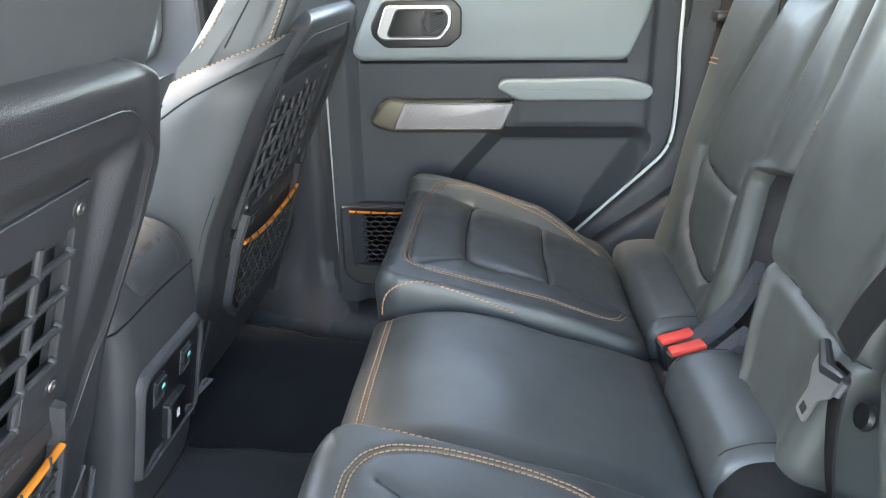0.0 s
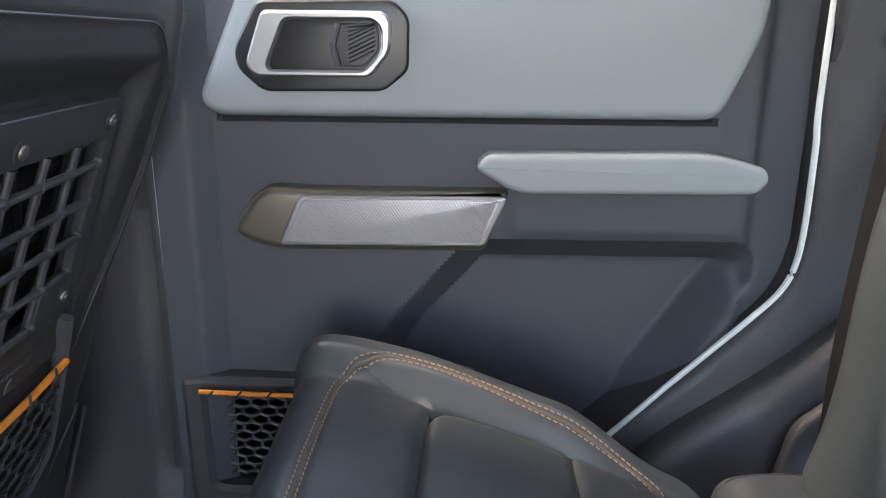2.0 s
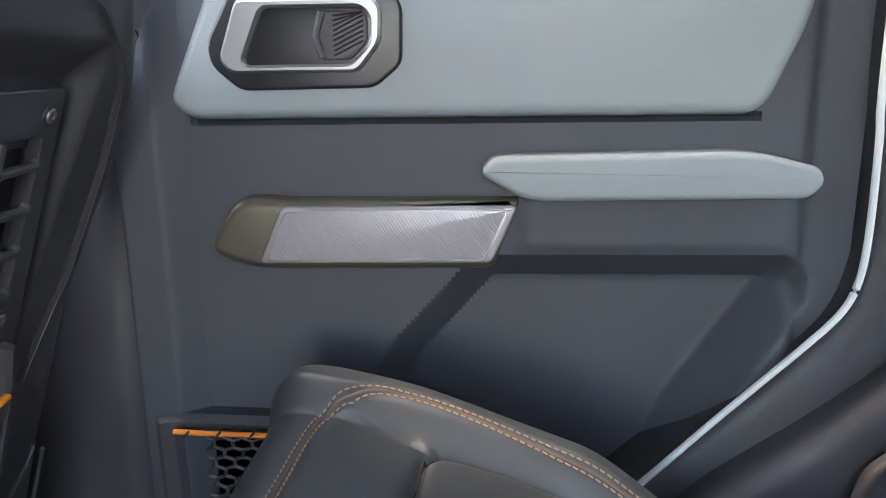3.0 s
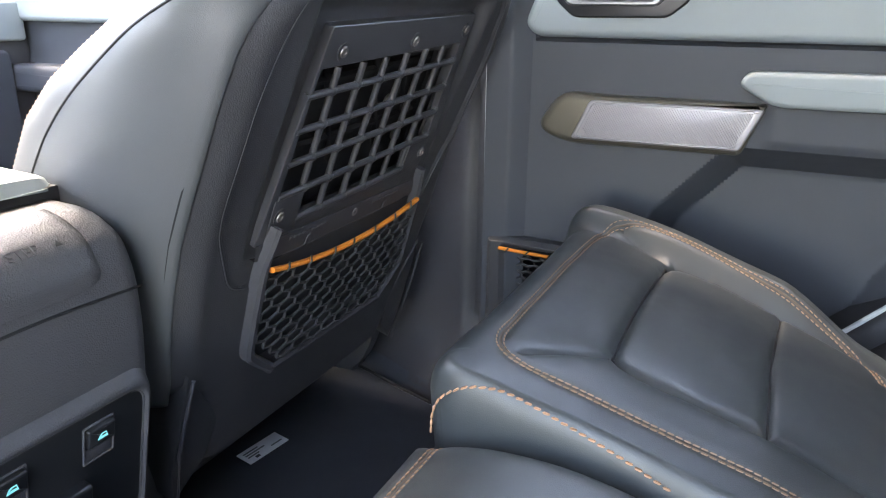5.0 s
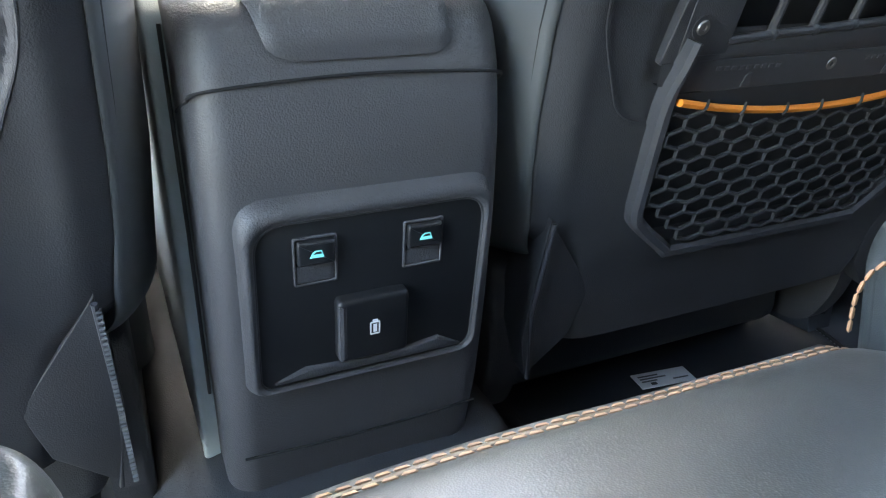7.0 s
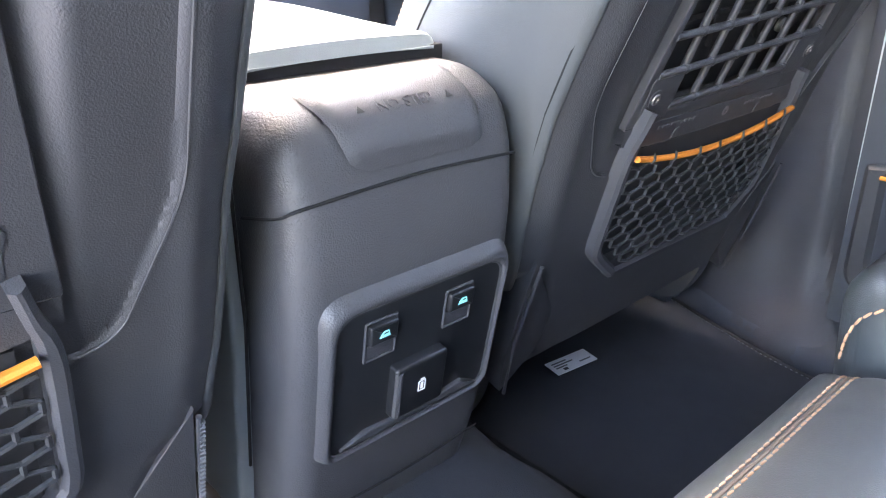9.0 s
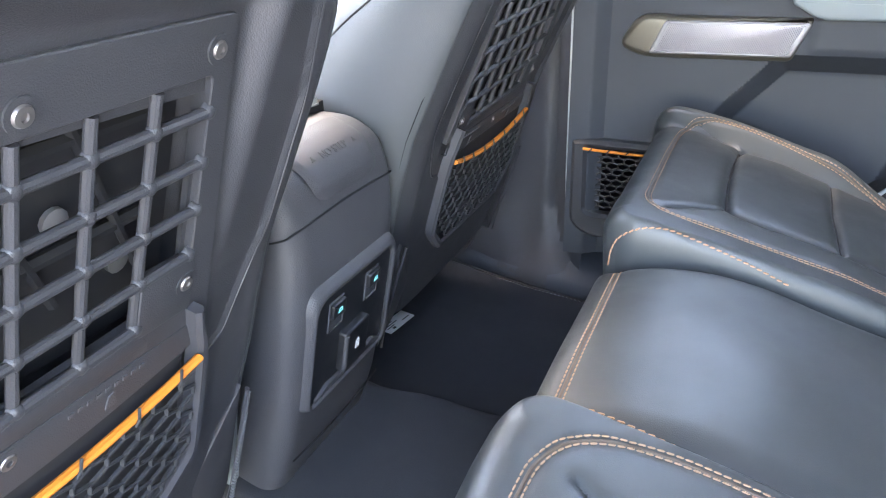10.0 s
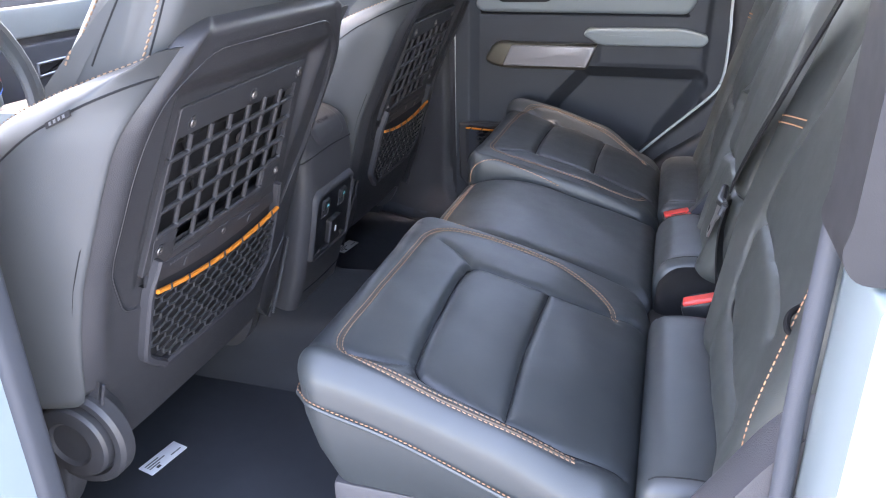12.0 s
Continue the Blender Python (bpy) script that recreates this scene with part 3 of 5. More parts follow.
# map pocket with its cord and moulded honeycomb
pk = rounded([(0.086, 0.135), (0.086, 0.287), (0.112, 0.290), (0.30, 0.286), (0.40, 0.286), (0.40, 0.115), (0.12, 0.112)], [0.02, 0.006, 0.004, 0.01, 0.01, 0.02, 0.03], 5)
pocket = part("map_pocket", ring_slab(pk, rounded([(0.114, 0.160), (0.112, 0.272), (0.113, 0.276), (0.30, 0.274), (0.385, 0.27), (0.385, 0.155), (0.13, 0.157)], [0.012, 0.004, 0.002, 0.008, 0.008, 0.01, 0.012], 5), 0.012, 0.0595, 0.006, XZ), POCKET, door, "dark plastic map pocket frame")
part("pocket_back", slab(rounded([(0.10, 0.13), (0.10, 0.28), (0.395, 0.28), (0.395, 0.13)], 0.005), 0.03, 0.036, 0.001, XZ), GLOSS, pocket)


def hex_net(u0, u1, v0, v1, pitch, squash, place, r, bow=None, inside=None):
    """A net of stretched hexagons: one joined mesh of thin cords over (u, v); place maps (u, v) to a point."""
    V, F = [], []
    a = pitch / math.sqrt(3)
    nu, nv = int((u1 - u0) / pitch) + 2, int((v1 - v0) / (1.5 * a * squash)) + 2
    ok = inside or (lambda u, v: u0 <= u <= u1 and v0 <= v <= v1)
    for j in range(nv):
        for i in range(-1, nu):
            cx, cy = u0 + (i + 0.5 * (j % 2)) * pitch, v0 + j * 1.5 * a * squash
            P = [(cx + a * math.sin(math.pi / 3 * k), cy + a * squash * math.cos(math.pi / 3 * k)) for k in range(6)]
            for k in (0, 1, 2):
                p, q = P[k], P[(k + 1) % 6]
                if ok(*p) and ok(*q):
                    V, F2 = V, F
                    g = tube([place(*p), place(*q)], r, 5)
                    s = len(V)
                    V += g[0]
                    F += [tuple(t + s for t in f) for f in g[1]]
    return V, F


part("pocket_net", hex_net(0.116, 0.383, 0.160, 0.270, 0.019, 0.62, lambda u, v: XZ(u, v, 0.040), 0.0022), SHELL, pocket, "moulded black honeycomb")
part("cord", tube(curve([XZ(0.106, 0.2745, 0.0605), XZ(0.16, 0.2725, 0.0605), XZ(0.25, 0.271, 0.0605), XZ(0.38, 0.2725, 0.0605)], 30), 0.0026, 8), ORANGE, pocket, "orange elastic cord")
for u in (0.118, 0.148, 0.180, 0.213, 0.246, 0.28):
    part("cord_tie", tube([XZ(u - 0.003, 0.2685, 0.0610), XZ(u + 0.004, 0.2765, 0.0640)], 0.0012, 6), NET, pocket)

# ---- far front door, seen past the seats ----
fdoor = thing("door_2", "closed far front door with dark panel and pale upper trim", "car door", kind="structure")
part("door_panel", field(-1.15, -0.165, 0.0, 0.735, 60, 40, lambda X, Z: 0.03 + 0.006 * np.sin(Z * 30) * (Z < 0.5), XZ, -0.03), DOOR, fdoor, "dark moulded plastic panel")
part("upper_trim", slab(rounded([(-0.98, 0.565), (-0.98, 0.70), (-0.225, 0.70), (-0.235, 0.61), (-0.262, 0.565)], 0.02), 0.0, 0.05, 0.01, XZ, 5), PALE, fdoor, "pale grey padded upper trim")
part("armrest", slab(rounded([(-0.9, 0.44), (-0.9, 0.49), (-0.36, 0.49), (-0.36, 0.44)], 0.015), 0.0, 0.08, 0.012, XZ, 5), DOOR, fdoor)
structure("trim", tube([(-0.15, 0.66, 0.04), (-0.15, 0.66, 1.0)], 0.012, 8), RUBBER_AND_GAP, "black rubber seal between the far doors", "door seal")

# ---- front seats ----
def back_x(z):
    return np.interp(z, [0.08, 0.136, 0.25, 0.37, 0.42, 0.57, 0.65, 0.680], [-0.055, -0.040, -0.004, 0.031, 0.048, 0.119, 0.160, 0.173])


def shell_half(z):
    return np.interp(z, [0.08, 0.12, 0.17, 0.255, 0.275, 0.32, 0.36, 0.46, 0.53, 0.565, 0.585, 0.602, 0.655, 0.664, 0.672, 0.680], [0.12, 0.165, 0.190, 0.214, 0.238, 0.245, 0.248, 0.251, 0.2505, 0.248, 0.242, 0.231, 0.186, 0.176, 0.162, 0.140])


PAN_O, PAN_U = Vector((0.0485, 0, 0.4202)), Vector((0.340, 0, 0.9404))
PAN_N = Vector((0.9404, 0, -0.340))


def on_panel(u, s, d):
    """Places on the storage panel of a front seat: u across, s up its slope from z 0.42, d out of it."""
    return tuple(PAN_O + Vector((0, u, 0)) + PAN_U * s + PAN_N * d)


def on_shell(u, z, d):
    """Places on the lower back of a front seat."""
    return (float(back_x(z)) + 0.95 * d, u, z - 0.3 * d)


def crest_x(z):
    """Where the stitched crest of a front seat's bolsters lies at each height."""
    return float(np.interp(z, [0.243, 0.33, 0.40, 0.452, 0.506, 0.54, 0.567, 0.592, 0.605, 0.619, 0.634, 0.643, 0.650, 0.656], [-0.195, -0.205, -0.194, -0.172, -0.136, -0.098, -0.055, -0.012, 0.016, 0.050, 0.091, 0.118, 0.137, 0.150]))


CREASE = [(-0.160, 0.352), (-0.184, 0.360), (-0.216, 0.430), (-0.214, 0.54), (-0.198, 0.604), (-0.132, 0.646), (0.132, 0.646), (0.198, 0.604), (0.214, 0.54), (0.216, 0.430), (0.184, 0.360), (0.160, 0.352)]
CREASE = rounded(CREASE, 0.022, 5)


def shell_depth(U, z):
    """How far the back shell lies in front of its rearmost line: rolled rim, sharp crease, sunk field round the panel."""
    w = float(shell_half(z))
    r = np.abs(U) / w
    dip = 0.015 * np.maximum(0, (r - 0.86) / 0.14) ** 2.0 + 0.010 * np.maximum(0, r - 0.5) ** 1.5
    dip = dip - 0.003 * np.exp(-(((r - 0.90) / 0.05) ** 2)) * min(1, max(0, (z - 0.29) / 0.05))
    sd = poly_sd(U, np.full(U.shape, z), CREASE)
    inside = 0.0032 * (1 - smooth01((sd + 0.002) / 0.003))
    s = (z - 0.4202) / 0.9404
    sunk = (0.0035 + 0.088 * max(s, 0)) * float(smooth01((0.625 - z) / 0.03)) * float(smooth01((z - 0.372) / 0.02))
    inside = inside + sunk * smooth01((0.1745 - np.abs(U)) / 0.0165)
    top = 0.024 * max(0, (z - 0.660) / 0.020) ** 2.2
    return dip + inside + top


def front_seat(y, label):
    seat = thing("front_seat", label, "car seat", (0, y, 0), "front seats")
    # hard back shell
    nu, nv = 181, 196
    T = np.linspace(-1, 1, nu)
    zs = np.concatenate([np.linspace(0.156, 0.64, 180), 0.64 + 0.040 * np.sin(np.linspace(0.08, 1, 16) * math.pi / 2)])
    V = []
    for z in zs:
        w, xb = float(shell_half(z)), float(back_x(z))
        U = w * np.sin(T * math.pi / 2) * 0.25 + w * T * 0.75
        V += [(xb - d, u, z) for u, d in zip(U, shell_depth(U, z))]
    n = len(V)
    V += [(x - 0.03 - 0.03 * (1 - abs(u) / 0.25), u * 0.97, z - 0.004) for x, u, z in V]
    F = [(i * nu + j, (i + 1) * nu + j, (i + 1) * nu + j + 1, i * nu + j + 1) for i in range(nv - 1) for j in range(nu - 1)]

    def in_hole(f):
        u, z = sum(V[k][1] for k in f) / 4, sum(V[k][2] for k in f) / 4
        return -0.138 < u < 0.134 and 0.415 < z < 0.553
    F = [f for f in F if not in_hole(f)]
    F += [tuple(k + n for k in f[::-1]) for f in F]
    loop = [i * nu for i in range(nv)] + [(nv - 1) * nu + j for j in range(1, nu)] + [i * nu + nu - 1 for i in range(nv - 2, -1, -1)] + [j for j in range(nu - 2, 0, -1)]
    F += [(loop[i], loop[(i + 1) % len(loop)], loop[(i + 1) % len(loop)] + n, loop[i] + n) for i in range(len(loop))]
    shell = part("back_shell", (V, F), SHELL, seat, "black hard plastic back shell")
    ridge = [p for p in CREASE[3:-3]]
    part("crease_edge", tube([(float(back_x(z)) - float(shell_depth(np.array([u * 1.012]), z)[0]) - 0.0004, u * 1.012, z) for u, z in ridge], 0.0010, 6), SHELL, shell)
    # storage grid panel, sunk flush in the shell
    tilt = 0.05
    cols = [-0.1055 + 0.0402 * k for k in range(7)]
    rows = [0.122, 0.090, 0.058, 0.025, -0.009]
    hole = [(-0.147, -0.018), (-0.134, 0.139), (0.134, 0.151), (0.1375, -0.004)]
    outer_pts = [(-0.162, -0.03), (-0.134, 0.176), (0.148, 0.184), (0.162, -0.03)]
    panel = part("grid_panel", ring_slab(rounded(outer_pts, 0.004, 3), rounded(hole, 0.004, 3), -0.012, 0.0002, 0.0008, on_panel), SHELL, seat, "black slotted storage panel")
    # lower lip of the panel, sweeping down to the cord
    lip, lf = [], []
    for i, u in enumerate(np.linspace(-0.160, 0.160, 33)):
        zz = 0.379 - 0.015 * (1 - (u / 0.158) ** 2)
        lip += [on_panel(u, -0.028, 0.0009), on_shell(u, 0.389, 0.0015), on_shell(u, zz, 0.0025), on_shell(u, zz, -0.006), on_panel(u, -0.028, -0.009)]
    for i in range(32):
        for j in range(5):
            lf.append((i * 5 + j, (i + 1) * 5 + j, (i + 1) * 5 + (j + 1) % 5, i * 5 + (j + 1) % 5))
    part("panel_lip", (lip, lf), SHELL, panel)
    # black sheet behind the slots stands in for the shaded depth
    part("panel_recess_shade", ([on_panel(u, s, d) for u, s in ((-0.15, -0.03), (-0.15, 0.17), (0.15, 0.17), (0.15, -0.03)) for d in (-0.034, -0.037)],
                          [(0, 2, 4, 6), (7, 5, 3, 1), (0, 1, 3, 2), (2, 3, 5, 4), (4, 5, 7, 6), (6, 7, 1, 0)]), RUBBER_AND_GAP, panel)
    mrot = Matrix(((0, PAN_U.x, PAN_N.x), (1, 0, 0), (0, PAN_U.z, PAN_N.z))).to_4x4()
    for k, u in enumerate(cols):
        top_, low_ = 0.144 + tilt * u, (rows[3] if k in (0, 6) else rows[4]) + tilt * u
        if k < 6:
            part("grid_bar", tube([on_panel(u, low_, -0.0035), on_panel(u, top_, -0.0020)], 0.0033, 10, flat=1.0), SHELL, panel)
    for j, s in enumerate(rows):
        a, b = (-0.145, 0.136) if j < 4 else (cols[0] - 0.002, cols[5])
        part("grid_bar", tube([on_panel(a, s + tilt * a, -0.0014), on_panel(b, s + tilt * b, -0.0014)], 0.0033, 10), SHELL, panel)
        for k, u in enumerate(cols):
            if j == 4 and k in (0, 6):
                continue
            part("grid_node", disc_stack([(0.0054, -0.003), (0.0048, 0.0), (0.0038, 0.0016), (0.0024, 0.0024), (0.0010, 0.0027)], on_panel(u, s + tilt * u, -0.0004), mrot, 10), SHELL, panel)
    # solid corners of the grid
    for ua, ub, sa, sb in ((-0.149, cols[0], -0.024, 0.0165), (cols[5], 0.141, -0.012, 0.030)):
        part("grid_gusset", slab(rounded([(ua, sa), (ua, sb), (ub, sb), (ub, sa)], 0.003, 3), -0.008, 0.0008, 0.001, on_panel), SHELL, panel)
    part("grid_gusset", slab(rounded([(-0.11, -0.027), (-0.11, -0.017), (cols[5] + 0.01, -0.008), (cols[5] + 0.01, -0.027)], 0.002, 3), -0.008, 0.0006, 0.001, on_panel), SHELL, panel)
    for sb in (0.045, 0.11):
        part("back_strut", tube([on_panel(-0.13, sb, -0.028), on_panel(0.125, sb + 0.012, -0.028)], 0.004, 6), RUBBER_AND_GAP, panel)
    for ua, ub in ((-0.09, -0.03), (0.00, 0.06), (0.06, 0.12)):
        part("back_strut", tube([on_panel(ua, 0.14, -0.027), on_panel(ub, 0.02, -0.027)], 0.0032, 6), RUBBER_AND_GAP, panel)
    for u, s in ((0.105, 0.028), (0.06, 0.075)):
        part("back_clip", disc_stack([(0.008, -0.003), (0.008, 0.0), (0.004, 0.002), (0.0, 0.002)], on_panel(u, s, -0.026), mrot, 12), STEEL, panel)
    for u, s in ((-0.136, -0.003), (0.134, 0.0115), (0.008, -0.038), (-0.110, 0.1535), (0.135, 0.1655), (0.018, 0.1575)):
        at = on_panel(u, s, 0.0008)
        sc = part("screw", disc_stack([(0.0054, -0.004), (0.0054, 0.0006), (0.0046, 0.0018), (0.0022, 0.0020), (0.0020, 0.0008), (0.0, 0.0008)], at, mrot, 16), SCREW, panel, "dull zinc screw")
        part("screw_washer", disc_stack([(0.0060, -0.004), (0.0086, -0.0006), (0.0086, 0.0006), (0.0058, 0.0006)], at, mrot, 18), SHELL, sc)
    for u0_, u1_ in ((-0.110, -0.045), (0.045, 0.105)):
        bars = [(u0_ + k * (u1_ - u0_) / 9, u0_ + (k + 0.62) * (u1_ - u0_) / 9) for k in range(9)]
        geo = joined(*[slab([(a, -0.0015), (a, 0.0015), (b, 0.0015), (b, -0.0015)], 0.0, 0.0007, 0.0002, lambda u, v, d: on_shell(u, 0.389 + v - 0.002 * (1 - (u / 0.158) ** 2), d + 0.0016), 1) for a, b in bars])
        tagged(part("embossed_mark", geo, PLASTIC, panel, "", 0), kind="stuff")
        um = (u0_ + u1_) / 2
        part("embossed_mark", slab(rounded([(um - 0.004, -0.006), (um - 0.002, 0.003), (um + 0.003, 0.005), (um + 0.005, -0.006)], 0.001, 2), 0.0, 0.001, 0.0003, lambda u, v, d: on_shell(u, 0.379 + v, d + 0.0022), 1), PLASTIC, panel)
    # net pocket with its orange cord
    def pock(u, z, d):
        return on_shell(u, z, d)
    mid_line = [(-0.142, 0.410), (-0.146, 0.392), (-0.1515, 0.368), (-0.1515, 0.305), (-0.1505, 0.283), (-0.144, 0.271), (-0.112, 0.2455), (-0.100, 0.2415), (0.0, 0.2415), (0.100, 0.2415), (0.112, 0.2455), (0.144, 0.271), (0.1505, 0.283), (0.1515, 0.305), (0.1515, 0.368), (0.146, 0.392), (0.142, 0.410)]
    mid_line = [(p.x, p.y) for p in curve([(u, z, 0) for u, z in mid_line], 70)]
    fo_, fi_ = [], []
    for k, (u, z) in enumerate(mid_line):
        a_, b_ = mid_line[max(k - 1, 0)], mid_line[min(k + 1, len(mid_line) - 1)]
        t_ = Vector((b_[0] - a_[0], b_[1] - a_[1])).normalized()
        w_ = 0.0040 + 0.0016 * float(smooth01((0.40 - z) / 0.04))
        fo_.append((u + t_.y * w_, z - t_.x * w_)), fi_.append((u - t_.y * w_, z + t_.x * w_))
    frame_ = part("pocket_frame", rail(fo_, fi_, -0.002, 0.0115, 0.003, pock), POCKET, seat, "dark grey plastic pocket frame")
    cord = [on_shell(u, 0.371 - 0.015 * (1 - (u / 0.145) ** 2), 0.0115) for u in np.linspace(-0.145, 0.145, 40)]
    part("cord", tube(cord, 0.0036, 8, flat=0.8), ORANGE, frame_, "orange elastic cord")
    for k in range(7):
        i = 3 + int(k * 5.6)
        p, q = Vector(cord[i]), Vector(cord[i + 1])
        t = (q - p).normalized()
        part("cord_tie", tube([p - t * 0.002 + Vector((0.003, 0, -0.004)), p + Vector((0.0045, 0, 0.0)), p + t * 0.004 + Vector((0.002, 0, 0.005))], 0.0011, 6), NET, frame_)

    def in_net(u, z):
        return abs(u) < 0.146 - 1.25 * max(0, 0.284 - z) and 0.249 < z < 0.369 - 0.015 * (1 - (u / 0.145) ** 2)
    part("net", hex_net(-0.145, 0.145, 0.236, 0.37, 0.0262, 0.52, lambda u, z: on_shell(u, z, 0.0085 + 0.003 * math.cos(u * 9)), 0.0017, inside=in_net), NET, frame_, "black stretched hexagon net")
    part("pocket_back", field(-0.138, 0.138, 0.262, 0.372, 12, 8, lambda X, Z: 0.0012 + 0 * X, on_shell, -0.0005), RUBBER_AND_GAP, frame_)
    # wing trims at the foot of the shell
    for s in (-1, 1):
        wing = [(s * 0.222, 0.284), (s * 0.168, 0.210), (s * 0.178, 0.165), (s * 0.214, 0.128), (s * 0.224, 0.17)]
        part("wing_trim", slab(wing, -0.045, -0.002, 0.0015, on_shell), SHELL, seat)
        part("wing_edge", tube([on_shell(s * 0.222, 0.284, 0.004), on_shell(s * 0.224, 0.20, 0.003), on_shell(s * 0.214, 0.13, 0.003)], 0.0020, 8), POCKET, seat)
    # leather body of the backrest: level sections that swell past the shell's rim to a stitched crest
    zs = np.concatenate([np.linspace(0.243, 0.275, 9), np.linspace(0.285, 0.59, 44), np.linspace(0.594, 0.656, 38)])
    lv, lf2, ring_n = [], [], 0
    for z in zs:
        xb, ws, cx = float(back_x(z)) - 0.011, float(shell_half(max(z, 0.28))) - 0.004, crest_x(z)
        W = float(np.interp(z, [0.25, 0.36, 0.50, 0.58, 0.62, 0.642, 0.656], [0.260, 0.269, 0.272, 0.268, 0.258, 0.240, 0.217]))
        cy = float(np.interp(z, [0.25, 0.5, 0.60, 0.62, 0.635, 0.645, 0.656], [0.225, 0.232, 0.233, 0.228, 0.221, 0.214, 0.201]))
        D = max(xb - cx, 0.004)
        deep = min(0.075, 0.6 * D)
        half = [(xb - deep, 0.0), (xb - deep, 0.17), (xb - 0.3 * deep, ws - 0.012), (xb, ws), (xb - 0.16 * D, ws + 0.62 * (W - ws)), (xb - 0.46 * D, W), (xb - 0.80 * D, W - 0.010), (cx + 0.03 * D, cy + 0.008), (cx, cy), (cx + 0.004, cy - 0.022), (cx + 0.14 * D, 0.165), (cx + 0.20 * D, 0.09), (cx + 0.21 * D, 0.0)]
        pts = [(p.x, p.y) for p in curve([(a, b, 0) for a, b in half], 60)]
        tuck = 0.030 * (1 - math.sqrt(max(0.0, 1 - max(0.0, (0.275 - z) / 0.032) ** 2)))
        mx = (xb + cx) / 2
        pts = [(a + (mx - a) * tuck / 0.12, b * (1 - tuck / 0.27)) for a, b in pts]
        ring_ = pts + [(a, -b) for a, b in pts[-2:0:-1]]
        ring_n = len(ring_)
        lv += [Vector((a, b, z)) for a, b in ring_]
    lf2 = [(i * ring_n + j, (i + 1) * ring_n + j, (i + 1) * ring_n + (j + 1) % ring_n, i * ring_n + (j + 1) % ring_n) for i in range(len(zs) - 1) for j in range(ring_n)]
    lf2 += [tuple(range(ring_n)), tuple((len(zs) - 1) * ring_n + j for j in range(ring_n))]
    body = part("backrest", (lv, lf2), LEATHER_SIDE_LIT, seat, "dark leather backrest with thick side bolsters", 60)
    tree = BVHTree.FromPolygons(lv, lf2)

    def on_side(pts, sgn, lift=0.0, tr=tree):
        out = []
        for x, z in pts:
            hit, nrm_, _, _ = tr.ray_cast(Vector((x, sgn * 0.5, z)), Vector((0, -sgn, 0)))
            if hit:
                out.append(hit + (nrm_ if nrm_.y * sgn > 0 else -nrm_) * lift)
        return out

    # wide upper back that rises from between the bolsters
    hp = curve([(0.04, 0, 0.585), (0.10, 0, 0.60), (0.128, 0, 0.632), (0.150, 0, 0.672), (0.180, 0, 0.73), (0.226, 0, 0.81), (0.258, 0, 0.868), (0.248, 0, 0.892), (0.19, 0, 0.888), (0.142, 0, 0.83), (0.098, 0, 0.755), (0.056, 0, 0.690), (0.010, 0, 0.620), (0.000, 0, 0.595)], 66)
    hv, hf = inset_loft([(p.x, p.z) for p in hp], 0.210, 0.024, bulge=0.010)
    hv = [Vector((x, y_ * float(np.interp(z, [0.58, 0.64, 0.70, 0.80, 0.90], [1.0, 0.96, 0.91, 0.84, 0.76])), z)) for x, y_, z in hv]
    head = part("upper_back", (hv, hf), LEATHER_SIDE_LIT, seat, "dark leather upper back with stitched side seams", 60)
    htree = BVHTree.FromPolygons(hv, hf)
    for s in (-1, 1):
        crest = [Vector((crest_x(z), s * float(np.interp(z, [0.25, 0.5, 0.60, 0.62, 0.635, 0.645, 0.656], [0.225, 0.232, 0.233, 0.228, 0.221, 0.214, 0.201])), z)) for z in np.linspace(0.40, 0.655, 72)]
        lift_ = Vector((-0.0004, s * 0.002, 0.0006))
        part("seam", tube([p + Vector((0, -s * 0.002, 0.0)) for p in crest], 0.0011, 6), SEAM_SHADE, body)
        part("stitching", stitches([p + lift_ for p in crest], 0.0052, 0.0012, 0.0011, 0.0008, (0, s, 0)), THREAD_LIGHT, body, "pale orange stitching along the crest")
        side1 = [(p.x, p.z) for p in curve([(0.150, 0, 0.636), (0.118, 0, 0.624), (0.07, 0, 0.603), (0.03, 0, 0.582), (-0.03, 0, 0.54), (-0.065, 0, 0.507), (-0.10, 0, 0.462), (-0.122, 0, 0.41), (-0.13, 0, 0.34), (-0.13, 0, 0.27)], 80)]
        part("seam", tube(on_side(side1, s, -0.0003), 0.0013, 6), SEAM_SHADE, body)
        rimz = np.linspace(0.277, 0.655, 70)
        part("seam", tube([(float(back_x(z_)) - 0.0190, s * (float(shell_half(z_)) + 0.0005), z_) for z_ in rimz], 0.0013, 6), SEAM_SHADE, shell)
        rear = [(p.x, p.z) for p in curve([(0.128, 0, 0.650), (0.139, 0, 0.675), (0.163, 0, 0.73), (0.203, 0, 0.80)], 40)]
        rl = on_side(rear, s, -0.0003, htree)
        part("seam", tube(rl, 0.0011, 6), SEAM_SHADE, head)
        part("stitching", stitches(on_side([(x - 0.0045, z) for x, z in rear], s, 0.0005, htree), 0.0052, 0.0012, 0.0011, 0.0008, (1, 0, 0)), THREAD_LIGHT, head, "pale orange stitching down the rear edge")
        front_ = [(p.x, p.z) for p in curve([(0.040, 0, 0.640), (0.075, 0, 0.695), (0.117, 0, 0.76), (0.153, 0, 0.82)], 40)]
        part("stitching", stitches(on_side(front_, s, 0.0005, htree), 0.0052, 0.0012, 0.0011), THREAD_LIGHT, head, "pale orange stitching down the front edge")
        mid_ = [(x + 0.030, z) for x, z in front_]
        part("seam", tube(on_side(mid_, s, -0.0003, htree), 0.0011, 6), SEAM_SHADE, head)
